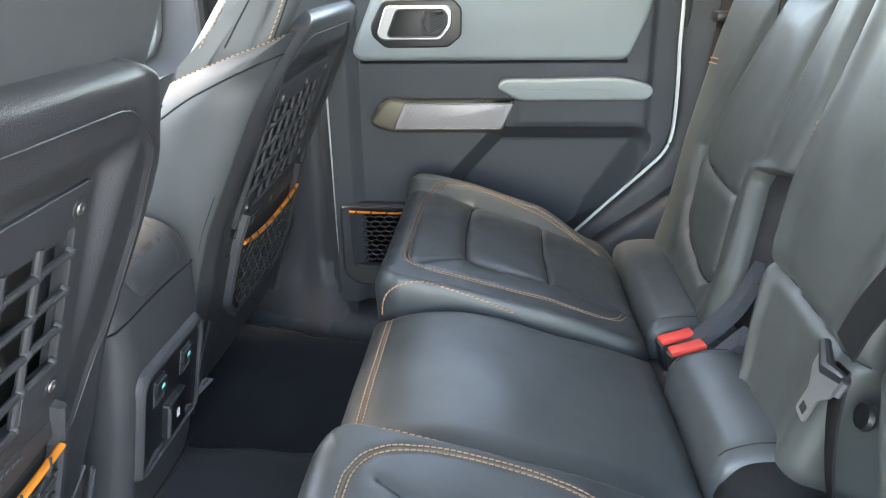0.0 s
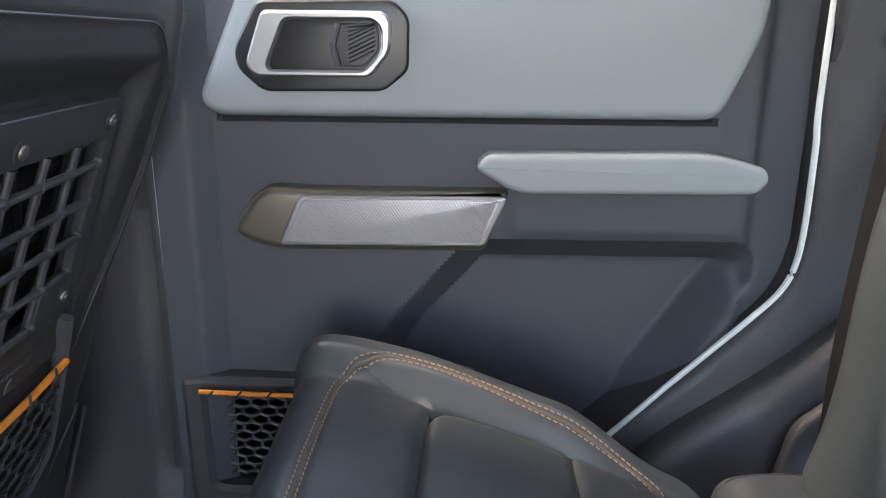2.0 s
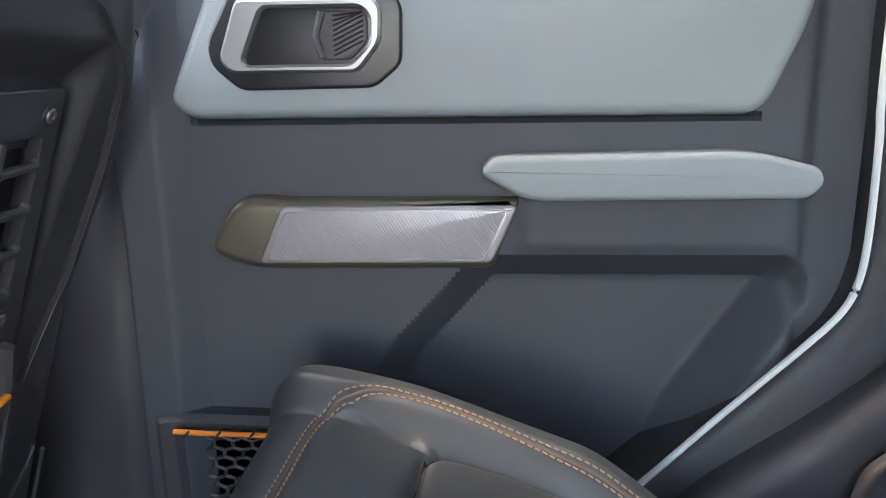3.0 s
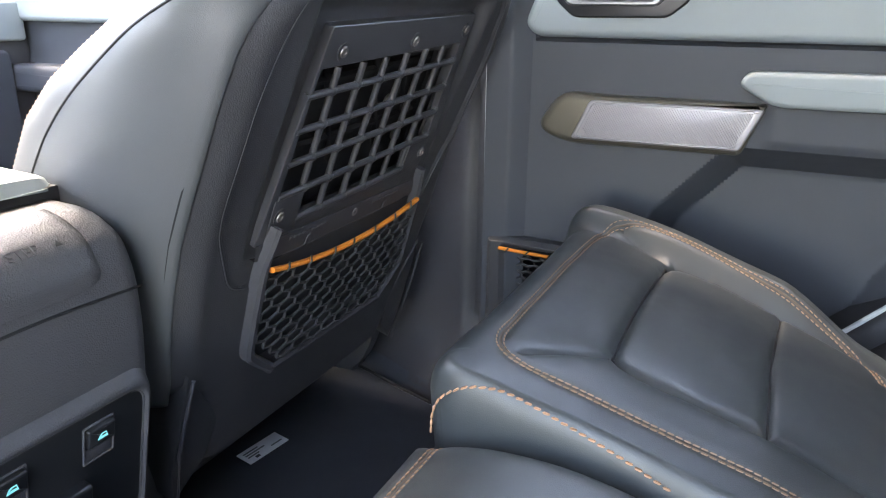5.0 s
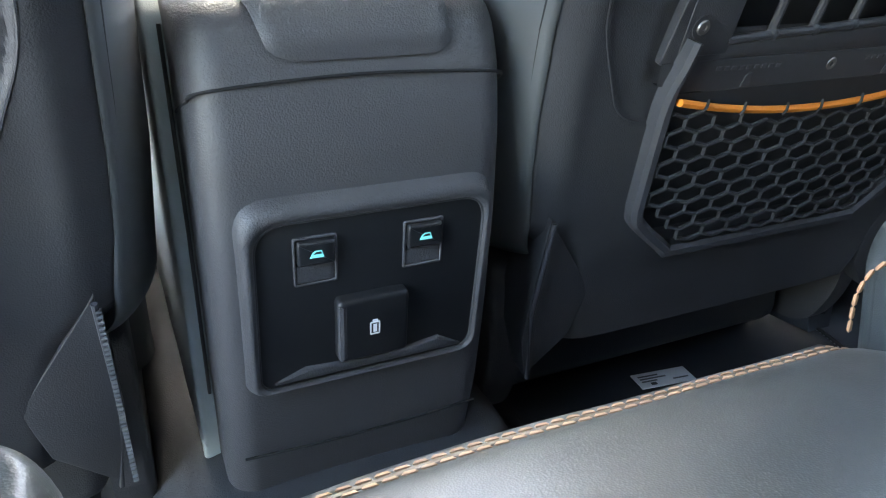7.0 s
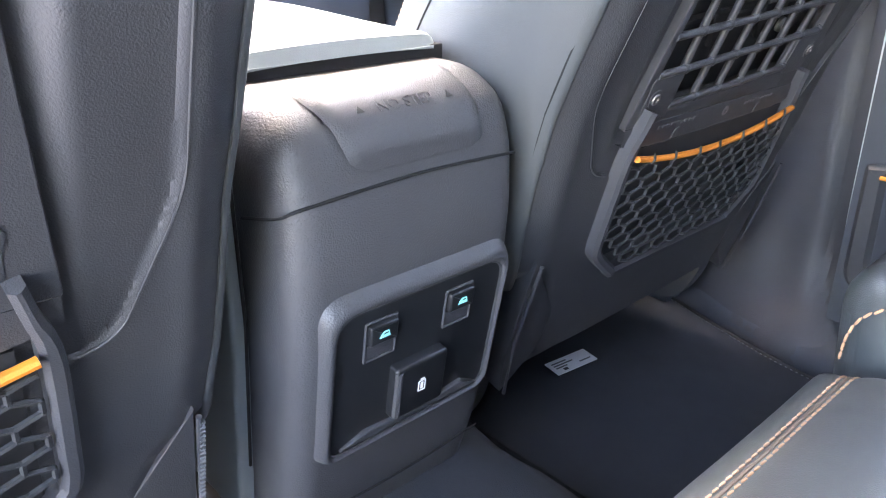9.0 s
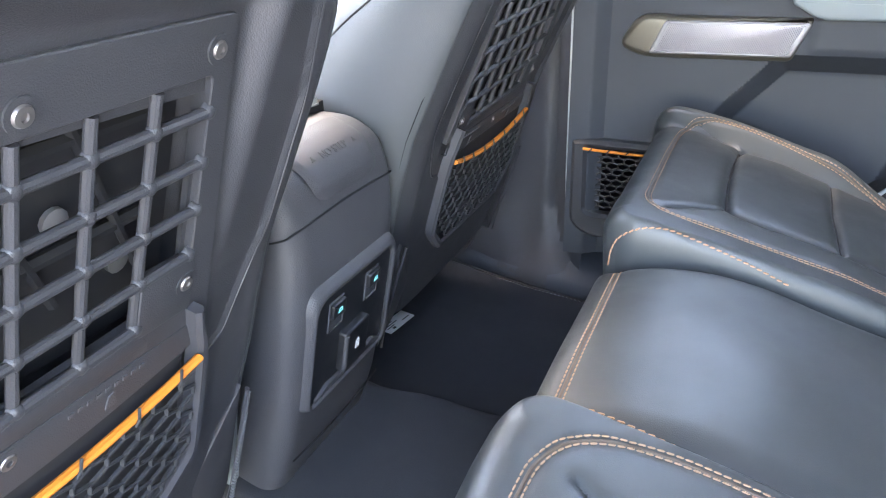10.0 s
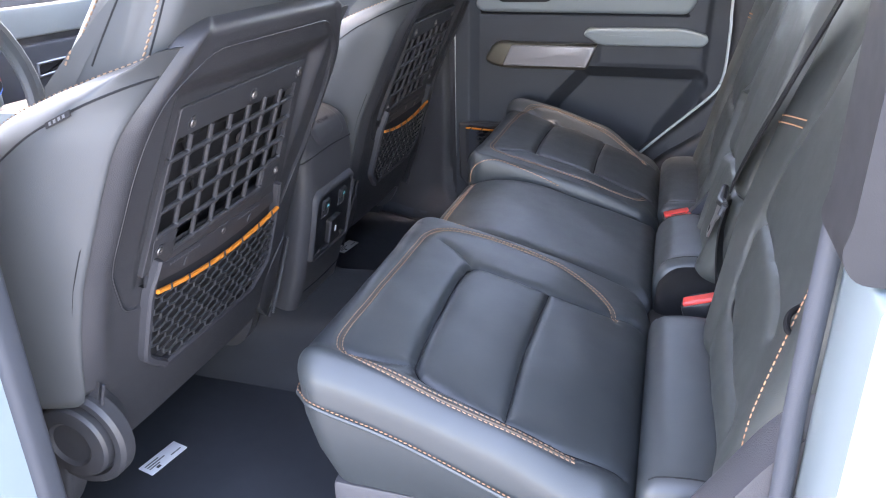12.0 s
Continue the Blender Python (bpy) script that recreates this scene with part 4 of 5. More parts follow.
    # seat cushion, base and rails
    cush = Pad(-0.72, -0.13, -0.25, 0.25, 0.05, 0.05, lambda X, Y: 0.29 + 0.02 * (np.abs(Y) / 0.25) ** 2 - 0.03 * (X + 0.3))
    part("cushion", cush.geo(0.16, 30, 30), LEATHER_SIDE_LIT, seat, "dark leather seat cushion")
    part("base", box(-0.66, -0.13, -0.20, 0.20, 0.055, 0.20, 0.02, 3), PLASTIC, seat, "black plastic seat base")
    for s in (-1, 1):
        part("side_cover", slab(rounded([(-0.66, 0.09), (-0.64, 0.19), (-0.10, 0.235), (-0.06, 0.225), (-0.065, 0.12), (-0.10, 0.06), (-0.6, 0.06)], 0.03), 0.0, 0.03, 0.008, (lambda u, v, d: (u, s * (0.205 + d), v))), PLASTIC, seat)
        part("rail", box(-0.68, -0.25, s * 0.17 - 0.018, s * 0.17 + 0.018, -0.012, 0.06, 0.004), PLASTIC, seat)
    return seat


driver = front_seat(-0.382, "dark leather front seat with slotted storage panel and net")
passenger = copy_thing(driver, pose(0, 0.368, 0))
for child in passenger.children:
    if child.name.startswith("grid_panel"):  # leans a little further back than the driver's
        child.matrix_basis = Matrix.Translation(PAN_O) @ pose(0, 0, 0, 0, 1.8, 0) @ Matrix.Translation(-PAN_O)
part("recliner_cap", disc_stack([(0.066, -0.01), (0.066, 0.006), (0.062, 0.011), (0.054, 0.011), (0.052, 0.004), (0.049, 0.004), (0.049, 0.016), (0.046, 0.020), (0.030, 0.022), (0.026, 0.018), (0.0, 0.017)], (-0.040, -0.222, 0.203), pose(0, 0, 0, 90), 36), SHELL, driver, "round black recliner cover")
zl = [on_shell(0.2235, z_, 0.0045) for z_ in np.linspace(0.28, 0.13, 12)]
tagged(part("zip", stitches(zl, 0.0022, 0.0018, 0.0024), GREYBAR, driver, "dark zip fastener"), kind="stuff")
tagbar = part("maker_tab", slab([(-0.016, -0.003), (-0.016, 0.003), (0.016, 0.003), (0.016, -0.003)], 0, 0.0018, 0.0004, lambda u, v, d: (0.076 + u * 0.93, -0.265 - d, 0.604 + u * 0.42 + v), 1), RUBBER_AND_GAP, driver, "small black sewn tab")
for k in range(4):
    part("tab_mark", slab([(-0.011 + k * 0.006, -0.0015), (-0.011 + k * 0.006, 0.0015), (-0.008 + k * 0.006, 0.0015), (-0.008 + k * 0.006, -0.0015)], 0.0015, 0.0024, 0.0002, lambda u, v, d: (0.076 + u * 0.93, -0.265 - d, 0.604 + u * 0.42 + v), 1), GREYBAR, tagbar)

# ---- centre console ----
console = thing("centre_console", "dark centre console with rear switches and a pale armrest lid", "console", (0, 0, 0))
cprof = rounded([(-0.62, 0.02), (-0.062, 0.02), (-0.030, 0.10), (-0.012, 0.150), (0.004, 0.215), (0.020, 0.300), (0.0265, 0.36), (0.0255, 0.405), (0.015, 0.438), (-0.014, 0.4555), (-0.045, 0.4575), (-0.62, 0.4575)], 0.014, 4)
part("body", inset_loft(cprof, 0.098, 0.022, bulge=0.0), PLASTIC, console, "black grained plastic body")
part("parting_line", tube(curve([(-0.03, -0.0985, 0.380), (0.012, -0.0965, 0.390), (0.0245, -0.085, 0.3965), (0.0268, 0, 0.4005), (0.0245, 0.085, 0.3965), (0.012, 0.0965, 0.390)], 50), 0.0011, 6), SEAM_SHADE, console)
cbot = tube(curve([(-0.011, -0.088, 0.142), (-0.0075, -0.03, 0.142), (-0.0075, 0.03, 0.142), (-0.011, 0.088, 0.142)], 20), 0.0010, 6)
part("parting_line", cbot, SEAM_SHADE, console)
# raised step pad on the rounded top edge
cs = [(0.0265, 0.41), (0.0235, 0.422), (0.0165, 0.4370), (0.006, 0.4462), (-0.008, 0.4530), (-0.024, 0.4570)]


def on_step(u, s, d):
    i = min(int(s * 5), 4)
    a, b = Vector((cs[i][0], 0, cs[i][1])), Vector((cs[i + 1][0], 0, cs[i + 1][1]))
    p = a + (b - a) * (s * 5 - i)
    return tuple(p + Vector((0, u, 0)) + Vector((0.62, 0, 0.78)) * d)


pv, pf = [], []
W = np.linspace(-1, 1, 25)
S = np.linspace(0, 1, 17)
for s in S:
    wl, wr = -0.050 - 0.020 * s, 0.058 + 0.003 * s
    cut = 0.012 * max(0, 1 - s / 0.12) ** 2
    for w in W:
        u = (wl + wr) / 2 + w * ((wr - wl) / 2 - cut)
        edge = min(1, (1 - abs(w)) / 0.10, s / 0.14)
        pv.append(on_step(u, s, -0.001 + 0.0042 * float(smooth01(edge))))
pf = [(i * 25 + j, (i + 1) * 25 + j, (i + 1) * 25 + j + 1, i * 25 + j + 1) for i in range(16) for j in range(24)]
step = part("step_pad", (pv, pf), PLASTIC, console, "raised pad with faint moulded lettering")


def words(body, size, m, mat, parent, name="lettering", depth=0.0004):
    cu = bpy.data.curves.new(name, "FONT")
    cu.body, cu.size, cu.extrude, cu.align_x, cu.align_y = body, size, depth, "CENTER", "CENTER"
    tmp = new(name, cu)
    me = bpy.data.meshes.new_from_object(tmp.evaluated_get(bpy.context.evaluated_depsgraph_get()))
    bpy.data.objects.remove(tmp)
    me.transform(m)
    me.materials.clear()
    me.materials.append(mat)
    ob = new(name, me)
    ob.parent = parent
    return ob


a3, b3 = Vector(on_step(0, 0.42, 0.0032)), Vector(on_step(0, 0.58, 0.0032))
upv = (b3 - a3).normalized()
nrm = Vector((0, 1, 0)).cross(upv).normalized()
mt_ = Matrix.Translation((a3 + b3) / 2 + nrm * 0.0003) @ Matrix((Vector((0, 1, 0)), upv, nrm)).transposed().to_4x4()
words("NO STEP", 0.0115, mt_, PLASTIC, step)
for u in (-0.036, 0.036):
    tri = [(u - 0.003, -0.0025), (u, 0.003), (u + 0.003, -0.0025)]
    part("moulded_mark", ([tuple(mt_ @ Vector((p, q, d))) for d in (0, 0.0004) for p, q in tri], [(0, 1, 2), (5, 4, 3), (0, 3, 4, 1), (1, 4, 5, 2), (2, 5, 3, 0)]), GLOSS, step)

# armrest lid
lid = Pad(-0.46, -0.050, -0.094, 0.094, 0.02, 0.011, lambda X, Y: 0.4735 + 0.003 * (1 - (Y / 0.094) ** 2) + 0.012 * smooth01((-X - 0.05) / 0.25))
part("armrest_lid", lid.geo(0.4655, 40, 30), PALE, console, "pale vinyl armrest lid")
# black box inset under the lid, painting the shade of its gap
part("lid_gap_shade", box(-0.46, -0.052, -0.0915, 0.0915, 0.4500, 0.4662, 0.001), RUBBER_AND_GAP, console)
for s in (-1, 1):
    part("side_panel", slab(rounded([(-0.60, 0.06), (-0.085, 0.06), (-0.066, 0.16), (-0.042, 0.30), (-0.036, 0.43), (-0.055, 0.452), (-0.60, 0.452)], 0.012), 0.0, 0.012, 0.004, lambda u, v, d: (u, s * (0.0985 + d), v)), PALE, console, "pale vinyl side panel")
part("zip_edge", tube([(-0.034, -0.1010, 0.43), (-0.040, -0.1010, 0.30), (-0.064, -0.1010, 0.17)], 0.0013, 6), RUBBER_AND_GAP, console)

# rear control panel
CF = Matrix.Translation((0.0135, 0.001, 0.262)) @ Matrix((Vector((0, 1, 0)), Vector((0.186, 0, 0.9826)), Vector((0.9826, 0, -0.186)))).transposed().to_4x4()


def on_face(u, v, d):
    return tuple(CF @ Vector((u, v, d)))


fo = rounded([(-0.0860, -0.068), (-0.085, 0.0745), (0.088, 0.0745), (0.083, -0.068)], [0.012, 0.024, 0.022, 0.016], 14)
fi = rounded([(-0.0745, -0.0625), (-0.0725, 0.0575), (0.0785, 0.0575), (0.0755, -0.0625)], [0.010, 0.020, 0.018, 0.014], 14)
bezel = part("control_bezel", round_ring(inset_poly(fo, 0.002), fi, -0.003, 0.0095, on_face), PLASTIC, console, "rounded black bezel")
part("bezel_rim", ring_slab(inset_poly(fi, -0.0012), inset_poly(fi, 0.0006), 0.000, 0.0040, 0.0006, on_face), SHELL, bezel)
panel_f = part("control_plate", slab(inset_poly(fi, -0.001), -0.004, 0.0022, 0.001, on_face), GLOSS, console, "black control plate")
for u in (-0.036, 0.0355):
    sq = rounded([(u - 0.014, 0.013), (u - 0.014, 0.047), (u + 0.014, 0.047), (u + 0.014, 0.013)], 0.002, 3)
    well = part("switch_well", ring_slab(sq, inset_poly(sq, 0.0018), 0.0015, 0.0036, 0.0006, on_face), PLASTIC, panel_f)
    part("window_switch", slab(rounded([(u - 0.0118, 0.0285), (u - 0.0118, 0.045), (u + 0.0118, 0.045), (u + 0.0118, 0.0285)], 0.002, 3), 0.002, 0.0075, 0.002, on_face), GLOSS, well, "black window switch")
    part("switch_scoop", slab(rounded([(u - 0.0118, 0.015), (u - 0.0118, 0.0275), (u + 0.0118, 0.0275), (u + 0.0118, 0.015)], 0.001, 3), 0.0018, 0.0028, 0.0006, on_face), PLASTIC, well)
    icon = [(u - 0.0046, 0.0345), (u - 0.0032, 0.0375), (u - 0.0012, 0.0392), (u + 0.0028, 0.0392), (u + 0.0042, 0.0345)]
    part("symbol", ring_slab(icon, inset_poly(icon, 0.0009), 0.0070, 0.0080, 0.0001, on_face), CYAN, well, "lit cyan window symbol")
    part("symbol", slab([(u - 0.0044, 0.0349), (u - 0.0034, 0.0366), (u + 0.0036, 0.0366), (u + 0.0042, 0.0349)], 0.0070, 0.0079, 0.0001, on_face, 1), CYAN, well)
socket = part("socket_cover", slab(rounded([(-0.0245, -0.0475), (-0.0245, 0.0005), (0.024, 0.0005), (0.024, -0.0475)], 0.004, 4), 0.002, 0.0115, 0.003, on_face), GLOSS, panel_f, "hinged black socket cover")
part("cover_hinge", tube([on_face(-0.0215, -0.044, 0.0095), on_face(-0.0215, -0.003, 0.0095)], 0.0032, 8), PLASTIC, socket)
ic = rounded([(-0.0035, -0.0285), (-0.0035, -0.0185), (0.0035, -0.0185), (0.0035, -0.0285)], 0.001, 3)
part("symbol", ring_slab(ic, inset_poly(ic, 0.0009), 0.0110, 0.0120, 0.0001, on_face), ICON, socket, "pale battery symbol")
part("symbol", slab([(-0.0012, -0.0265), (-0.0012, -0.0205), (0.0012, -0.0205), (0.0012, -0.0265)], 0.0110, 0.0120, 0.0001, on_face, 1), ICON, socket)
part("symbol", slab([(-0.0018, -0.0182), (-0.0018, -0.0168), (0.0018, -0.0168), (0.0018, -0.0182)], 0.0110, 0.0120, 0.0001, on_face, 1), ICON, socket)
shelf_p = [(-0.066, -0.0585), (-0.045, -0.050), (-0.026, -0.0515), (0.026, -0.0515), (0.05, -0.048), (0.068, -0.0585)]
part("plate_ledge", slab(shelf_p, 0.001, 0.0060, 0.002, on_face), PLASTIC, panel_f)

# ---- rear bench ----
def seat_line(X):
    return eased(X, [0.20, 0.245, 0.285, 0.35, 0.47, 0.57, 0.60, 0.63], [0.350, 0.352, 0.348, 0.333, 0.302, 0.265, 0.248, 0.235])


def warp(p, s):
    """The cushion narrows towards the back on its door side; s: the side, 1 far, -1 near."""
    x, y, z = p
    k = float(smooth01((x - 0.30) / 0.32)) * max(0.0, (y - 0.30) / 0.285)
    y = y if s > 0 else y + 0.011 * (1 - float(smooth01((y - 0.15) / 0.3)))
    return Vector((x, s * (y - (0.070 if s > 0 else -0.020) * k), z))


def outer_cushion(s, label, lift):
    ob = thing("seat_cushion", label, "seat cushion", (0, 0, 0), "rear bench cushions")
    if s > 0:
        front_line = [(0.400, 0.2415), (0.378, 0.2425), (0.364, 0.2465), (0.355, 0.255), (0.3515, 0.268), (0.349, 0.38), (0.3535, 0.486), (0.357, 0.499), (0.365, 0.507), (0.378, 0.5105), (0.400, 0.5115)]
        g2 = [(0.472, 0.238), (0.470, 0.37), (0.474, 0.512)]
        gl, gr = [(0.400, 0.2415), (0.47, 0.236), (0.585, 0.236)], [(0.400, 0.5115), (0.47, 0.513), (0.585, 0.513)]
        c_in, c_out = [(0.296, 0.200), (0.352, 0.250)], [(0.300, 0.528), (0.357, 0.506)]
    else:
        front_line = [(0.405, 0.262), (0.380, 0.2595), (0.366, 0.261), (0.3575, 0.268), (0.3525, 0.285), (0.350, 0.345), (0.3535, 0.455), (0.358, 0.515), (0.362, 0.531), (0.370, 0.541), (0.383, 0.547), (0.405, 0.550)]
        g2 = [(0.466, 0.264), (0.462, 0.42), (0.467, 0.556)]
        gl, gr = [(0.405, 0.262), (0.469, 0.264), (0.534, 0.257), (0.588, 0.238)], [(0.405, 0.550), (0.468, 0.556), (0.529, 0.550), (0.588, 0.536)]
        c_in, c_out = [(0.303, 0.221), (0.340, 0.245), (0.358, 0.266)], [(0.290, 0.547), (0.330, 0.539), (0.360, 0.528)]
    rise = 0.022 if s > 0 else 0.007
    y_in = 0.136 if s > 0 else 0.1455
    y_st = 0.537 if s > 0 else 0.566
    if s > 0:
        path = [(0.566, 0.477), (0.555, 0.506), (0.525, 0.526), (0.44, 0.536), (0.345, 0.540), (0.308, 0.536), (0.283, 0.519), (0.274, 0.48), (0.271, 0.38), (0.271, 0.25), (0.275, 0.206), (0.292, 0.186), (0.33, 0.179), (0.46, 0.177), (0.530, 0.180), (0.562, 0.192), (0.578, 0.222)]
    else:
        path = [(0.540, 0.557), (0.474, 0.564), (0.415, 0.565), (0.365, 0.563), (0.319, 0.558), (0.291, 0.551), (0.277, 0.537), (0.272, 0.500), (0.272, 0.39), (0.274, 0.250), (0.279, 0.212), (0.294, 0.187), (0.325, 0.171), (0.38, 0.165), (0.45, 0.171), (0.512, 0.196), (0.546, 0.229), (0.559, 0.264)]

    def crease(X, Y, line, deep, wide):
        """A sewn valley: a sharp foot with softly swelling sides."""
        return deep * np.exp(-seg_dist(X, Y, line) / wide)

    def top(X, Y):
        z = seat_line(X) + lift
        z = z + 0.003 * smooth01((0.262 - Y) / 0.05)
        z = z + rise * smooth01((Y - y_st + 0.024) / 0.028) * (1 - 0.9 * smooth01((X - 0.47) / 0.09)) - 0.010 * smooth01((Y - 0.555) / 0.03)
        block = np.exp(-(((Y - 0.38) / 0.115) ** 4)) * (X > 0.34)
        z = z + 0.004 * block * np.clip(np.sin((X - 0.35) / 0.12 * math.pi) ** 2, 0, 1) * (X < 0.60)
        z = z - np.maximum.reduce([crease(X, Y, line, d, w) for line, d, w in ((front_line, 0.0110, 0.0052), (g2, 0.0080, 0.0036), (gl, 0.0085, 0.0045), (gr, 0.0085, 0.0045), (c_in, 0.0055, 0.0040), (c_out, 0.0055, 0.0040))])
        z = z + 0.0009 * np.sin(X * 47 + 2 * np.sin(Y * 23)) * np.sin(Y * 31 + 1.0)
        z = z - 0.0022 * np.exp(-(seg_dist(X, Y, path) / 0.006) ** 2)
        return z

    pad = Pad(0.234, 0.606, y_in, 0.588, 0.040, 0.032, top, 1.0, 3.0)
    v, f = pad.geo(0.172, 210, 230, tuck=0.05)
    body = part("cover", ([warp(p, s) for p in v], f), LEATHER, ob, "dark leather cover with sewn blocks")

    def offs(pts, d):
        p = np.array(pts)
        t = np.gradient(p, axis=0)
        t /= np.linalg.norm(t, axis=1, keepdims=True)
        return [tuple(q) for q in p + d * np.stack([t[:, 1], -t[:, 0]], 1)]

    for d in (-0.0030, 0.0030):
        line = [warp(p, s) for p in pad.line(offs(path, d), 0.0006)]
        part("stitching", stitches(line, 0.0050, 0.0009, 0.0007, 0.0003, (0.6, 0.6, 0)), THREAD_LIGHT, body, "pale orange double stitching")
    part("piping", tube([warp(p, s) for p in pad.line(path, -0.0004)], 0.0015, 6), PIPING, body, "brown piping between the stitches")
    # dark rods draw the shade at the foot of each sewn crease
    for line in (g2, gl, gr, front_line):
        q = [warp(p, s) for p in pad.line(line, 0.0008)]
        part("seam", tube(q, 0.0012, 6), SEAM_SHADE, body)
    def rolled(x, fall):
        """A place on the rolled inner edge, a given fall below the top."""
        f = 1 - math.sqrt(1 - (1 - fall / 0.032) ** 2)
        y = y_in + f * 0.032 / 3.0
        return Vector((x, y - 0.0008, float(seat_line(x)) + lift + 0.003 - fall))

    edge = [Vector((0.2475, y_in + 0.0045, 0.297 + lift)), Vector((0.2500, y_in + 0.002, 0.315 + lift)), Vector((0.2565, y_in + 0.002, 0.329 + lift))] + [rolled(x, fl) for x, fl in ((0.272, 0.012), (0.287, 0.0065), (0.308, 0.0030), (0.348, 0.0055), (0.386, 0.0090), (0.42, 0.0145))]
    el = [warp(p, s) for p in curve(edge, 70)]
    part("stitching", stitches(el, 0.0060, 0.0008, 0.0010, 0.0006, (0, 0, 1)), THREAD, body, "orange edge stitching")
    # lower welt round the front and the door side
    wz = lambda x: float(np.interp(x, [0.23, 0.30, 0.60], [0.297, 0.291, 0.196])) + lift
    welt = curve([(0.2335, 0.20, wz(0.23)), (0.2335, 0.40, wz(0.23)), (0.2335, 0.545, wz(0.23)), (0.246, 0.575, wz(0.245)), (0.276, 0.5885, wz(0.276)), (0.36, 0.5885, wz(0.36)), (0.46, 0.5885, wz(0.46)), (0.58, 0.5885, wz(0.58))], 90)
    part("welt", tube([warp(p, s) for p in welt], 0.0026, 6), LEATHER, body)
    part("stitching", stitches([warp(p + Vector((-0.0004, 0.0, 0.0048)), s) + Vector((0, s * 0.0006, 0)) for p in welt], 0.0040, 0.0016, 0.0007), THREAD, body)
    return ob


outer_cushion(1, "dark leather outer bench cushion beside the closed door, stitched in orange", 0.0055)
outer_cushion(-1, "dark leather outer bench cushion by the open door, stitched in orange", -0.006)

mid = thing("seat_cushion", "flat dark leather middle bench cushion with a stitched front edge", "seat cushion", group="rear bench cushions")


def mid_top(X, Y):
    z = eased(X, [0.20, 0.245, 0.262, 0.285, 0.31, 0.35, 0.39, 0.413, 0.486, 0.54, 0.60], [0.292, 0.301, 0.308, 0.3165, 0.3205, 0.320, 0.314, 0.309, 0.286, 0.270, 0.252], 0.06)
    z = z + 0.004 * np.cos(Y / 0.14 * 1.4) - 0.0022 * np.exp(-((X - 0.262) / 0.006) ** 2)
    return z + 0.0010 * np.sin(X * 39 + 1.5 * np.sin(Y * 29))


mpad = Pad(0.235, 0.604, -0.1555, 0.1345, 0.008, 0.030, mid_top, 0.9)
mbody = part("cover", mpad.geo(0.172, 90, 70, tuck=0.02), LEATHER, mid, "smooth dark leather cover")
for x in (0.2586, 0.2654):
    part("stitching", stitches(mpad.line([(x, -0.135), (x, -0.05), (x, 0.05), (x, 0.135)], 0.0004), 0.0050, 0.0012, 0.0008, 0.0004, (0.6, 0.6, 0)), THREAD_LIGHT, mbody, "pale orange double stitching")
part("piping", tube(mpad.line([(0.262, -0.136), (0.262, 0.0), (0.262, 0.136)], -0.0004), 0.0015, 6), PIPING, mbody)

tagged(part("bench_base", box(0.262, 0.76, -0.56, 0.56, -0.012, 0.166, 0.01), PLASTIC), "black plastic base under the rear bench", "seat base")

# rolls between the cushions and the backrests
for y0, y1, zt, lab in ((0.184, 0.515, 0.273, "dark leather roll behind the far cushion"), (-0.130, 0.082, 0.297, "dark leather roll behind the middle cushion"), (-0.585, -0.222, 0.264, "dark leather roll behind the near cushion")):
    rp = Pad(0.602, 0.722, y0, y1, 0.018, 0.026, lambda X, Y: zt + 0.004 - (6 if zt > 0.29 else 3) * (X - 0.660) ** 2 + 0.003 * np.cos((Y - (y0 + y1) / 2) * 5), 0.85)
    roll_ = thing("seat_roll", lab, "seat roll", group="seat rolls")
    rc_ = part("cover", rp.geo(0.166, 34, 60), LEATHER, roll_, "smooth dark leather cover")
    if zt > 0.29:
        ep = Pad(0.608, 0.716, -0.158, -0.100, 0.016, 0.030, lambda X, Y: 0.291 - 6 * (X - 0.660) ** 2 + 0.5 * np.minimum(Y + 0.128, 0), 0.85)
        part("end_cap", ep.geo(0.166, 30, 24), WEB, roll_, "black fabric end of the roll")
    for ye in (y0 + 0.0165, y1 - 0.0165):
        part("seam", tube(rp.line([(0.612, ye), (0.65, ye), (0.69, ye), (0.712, ye)], -0.0003), 0.0009, 6), SEAM_SHADE, rc_)

# ---- backrests ----
BM = Matrix.Translation((0.684, 0, 0.255)) @ Matrix((Vector((0, -1, 0)), Vector((0.2607, 0, 0.9654)), Vector((-0.9654, 0, 0.2607)))).transposed().to_4x4()


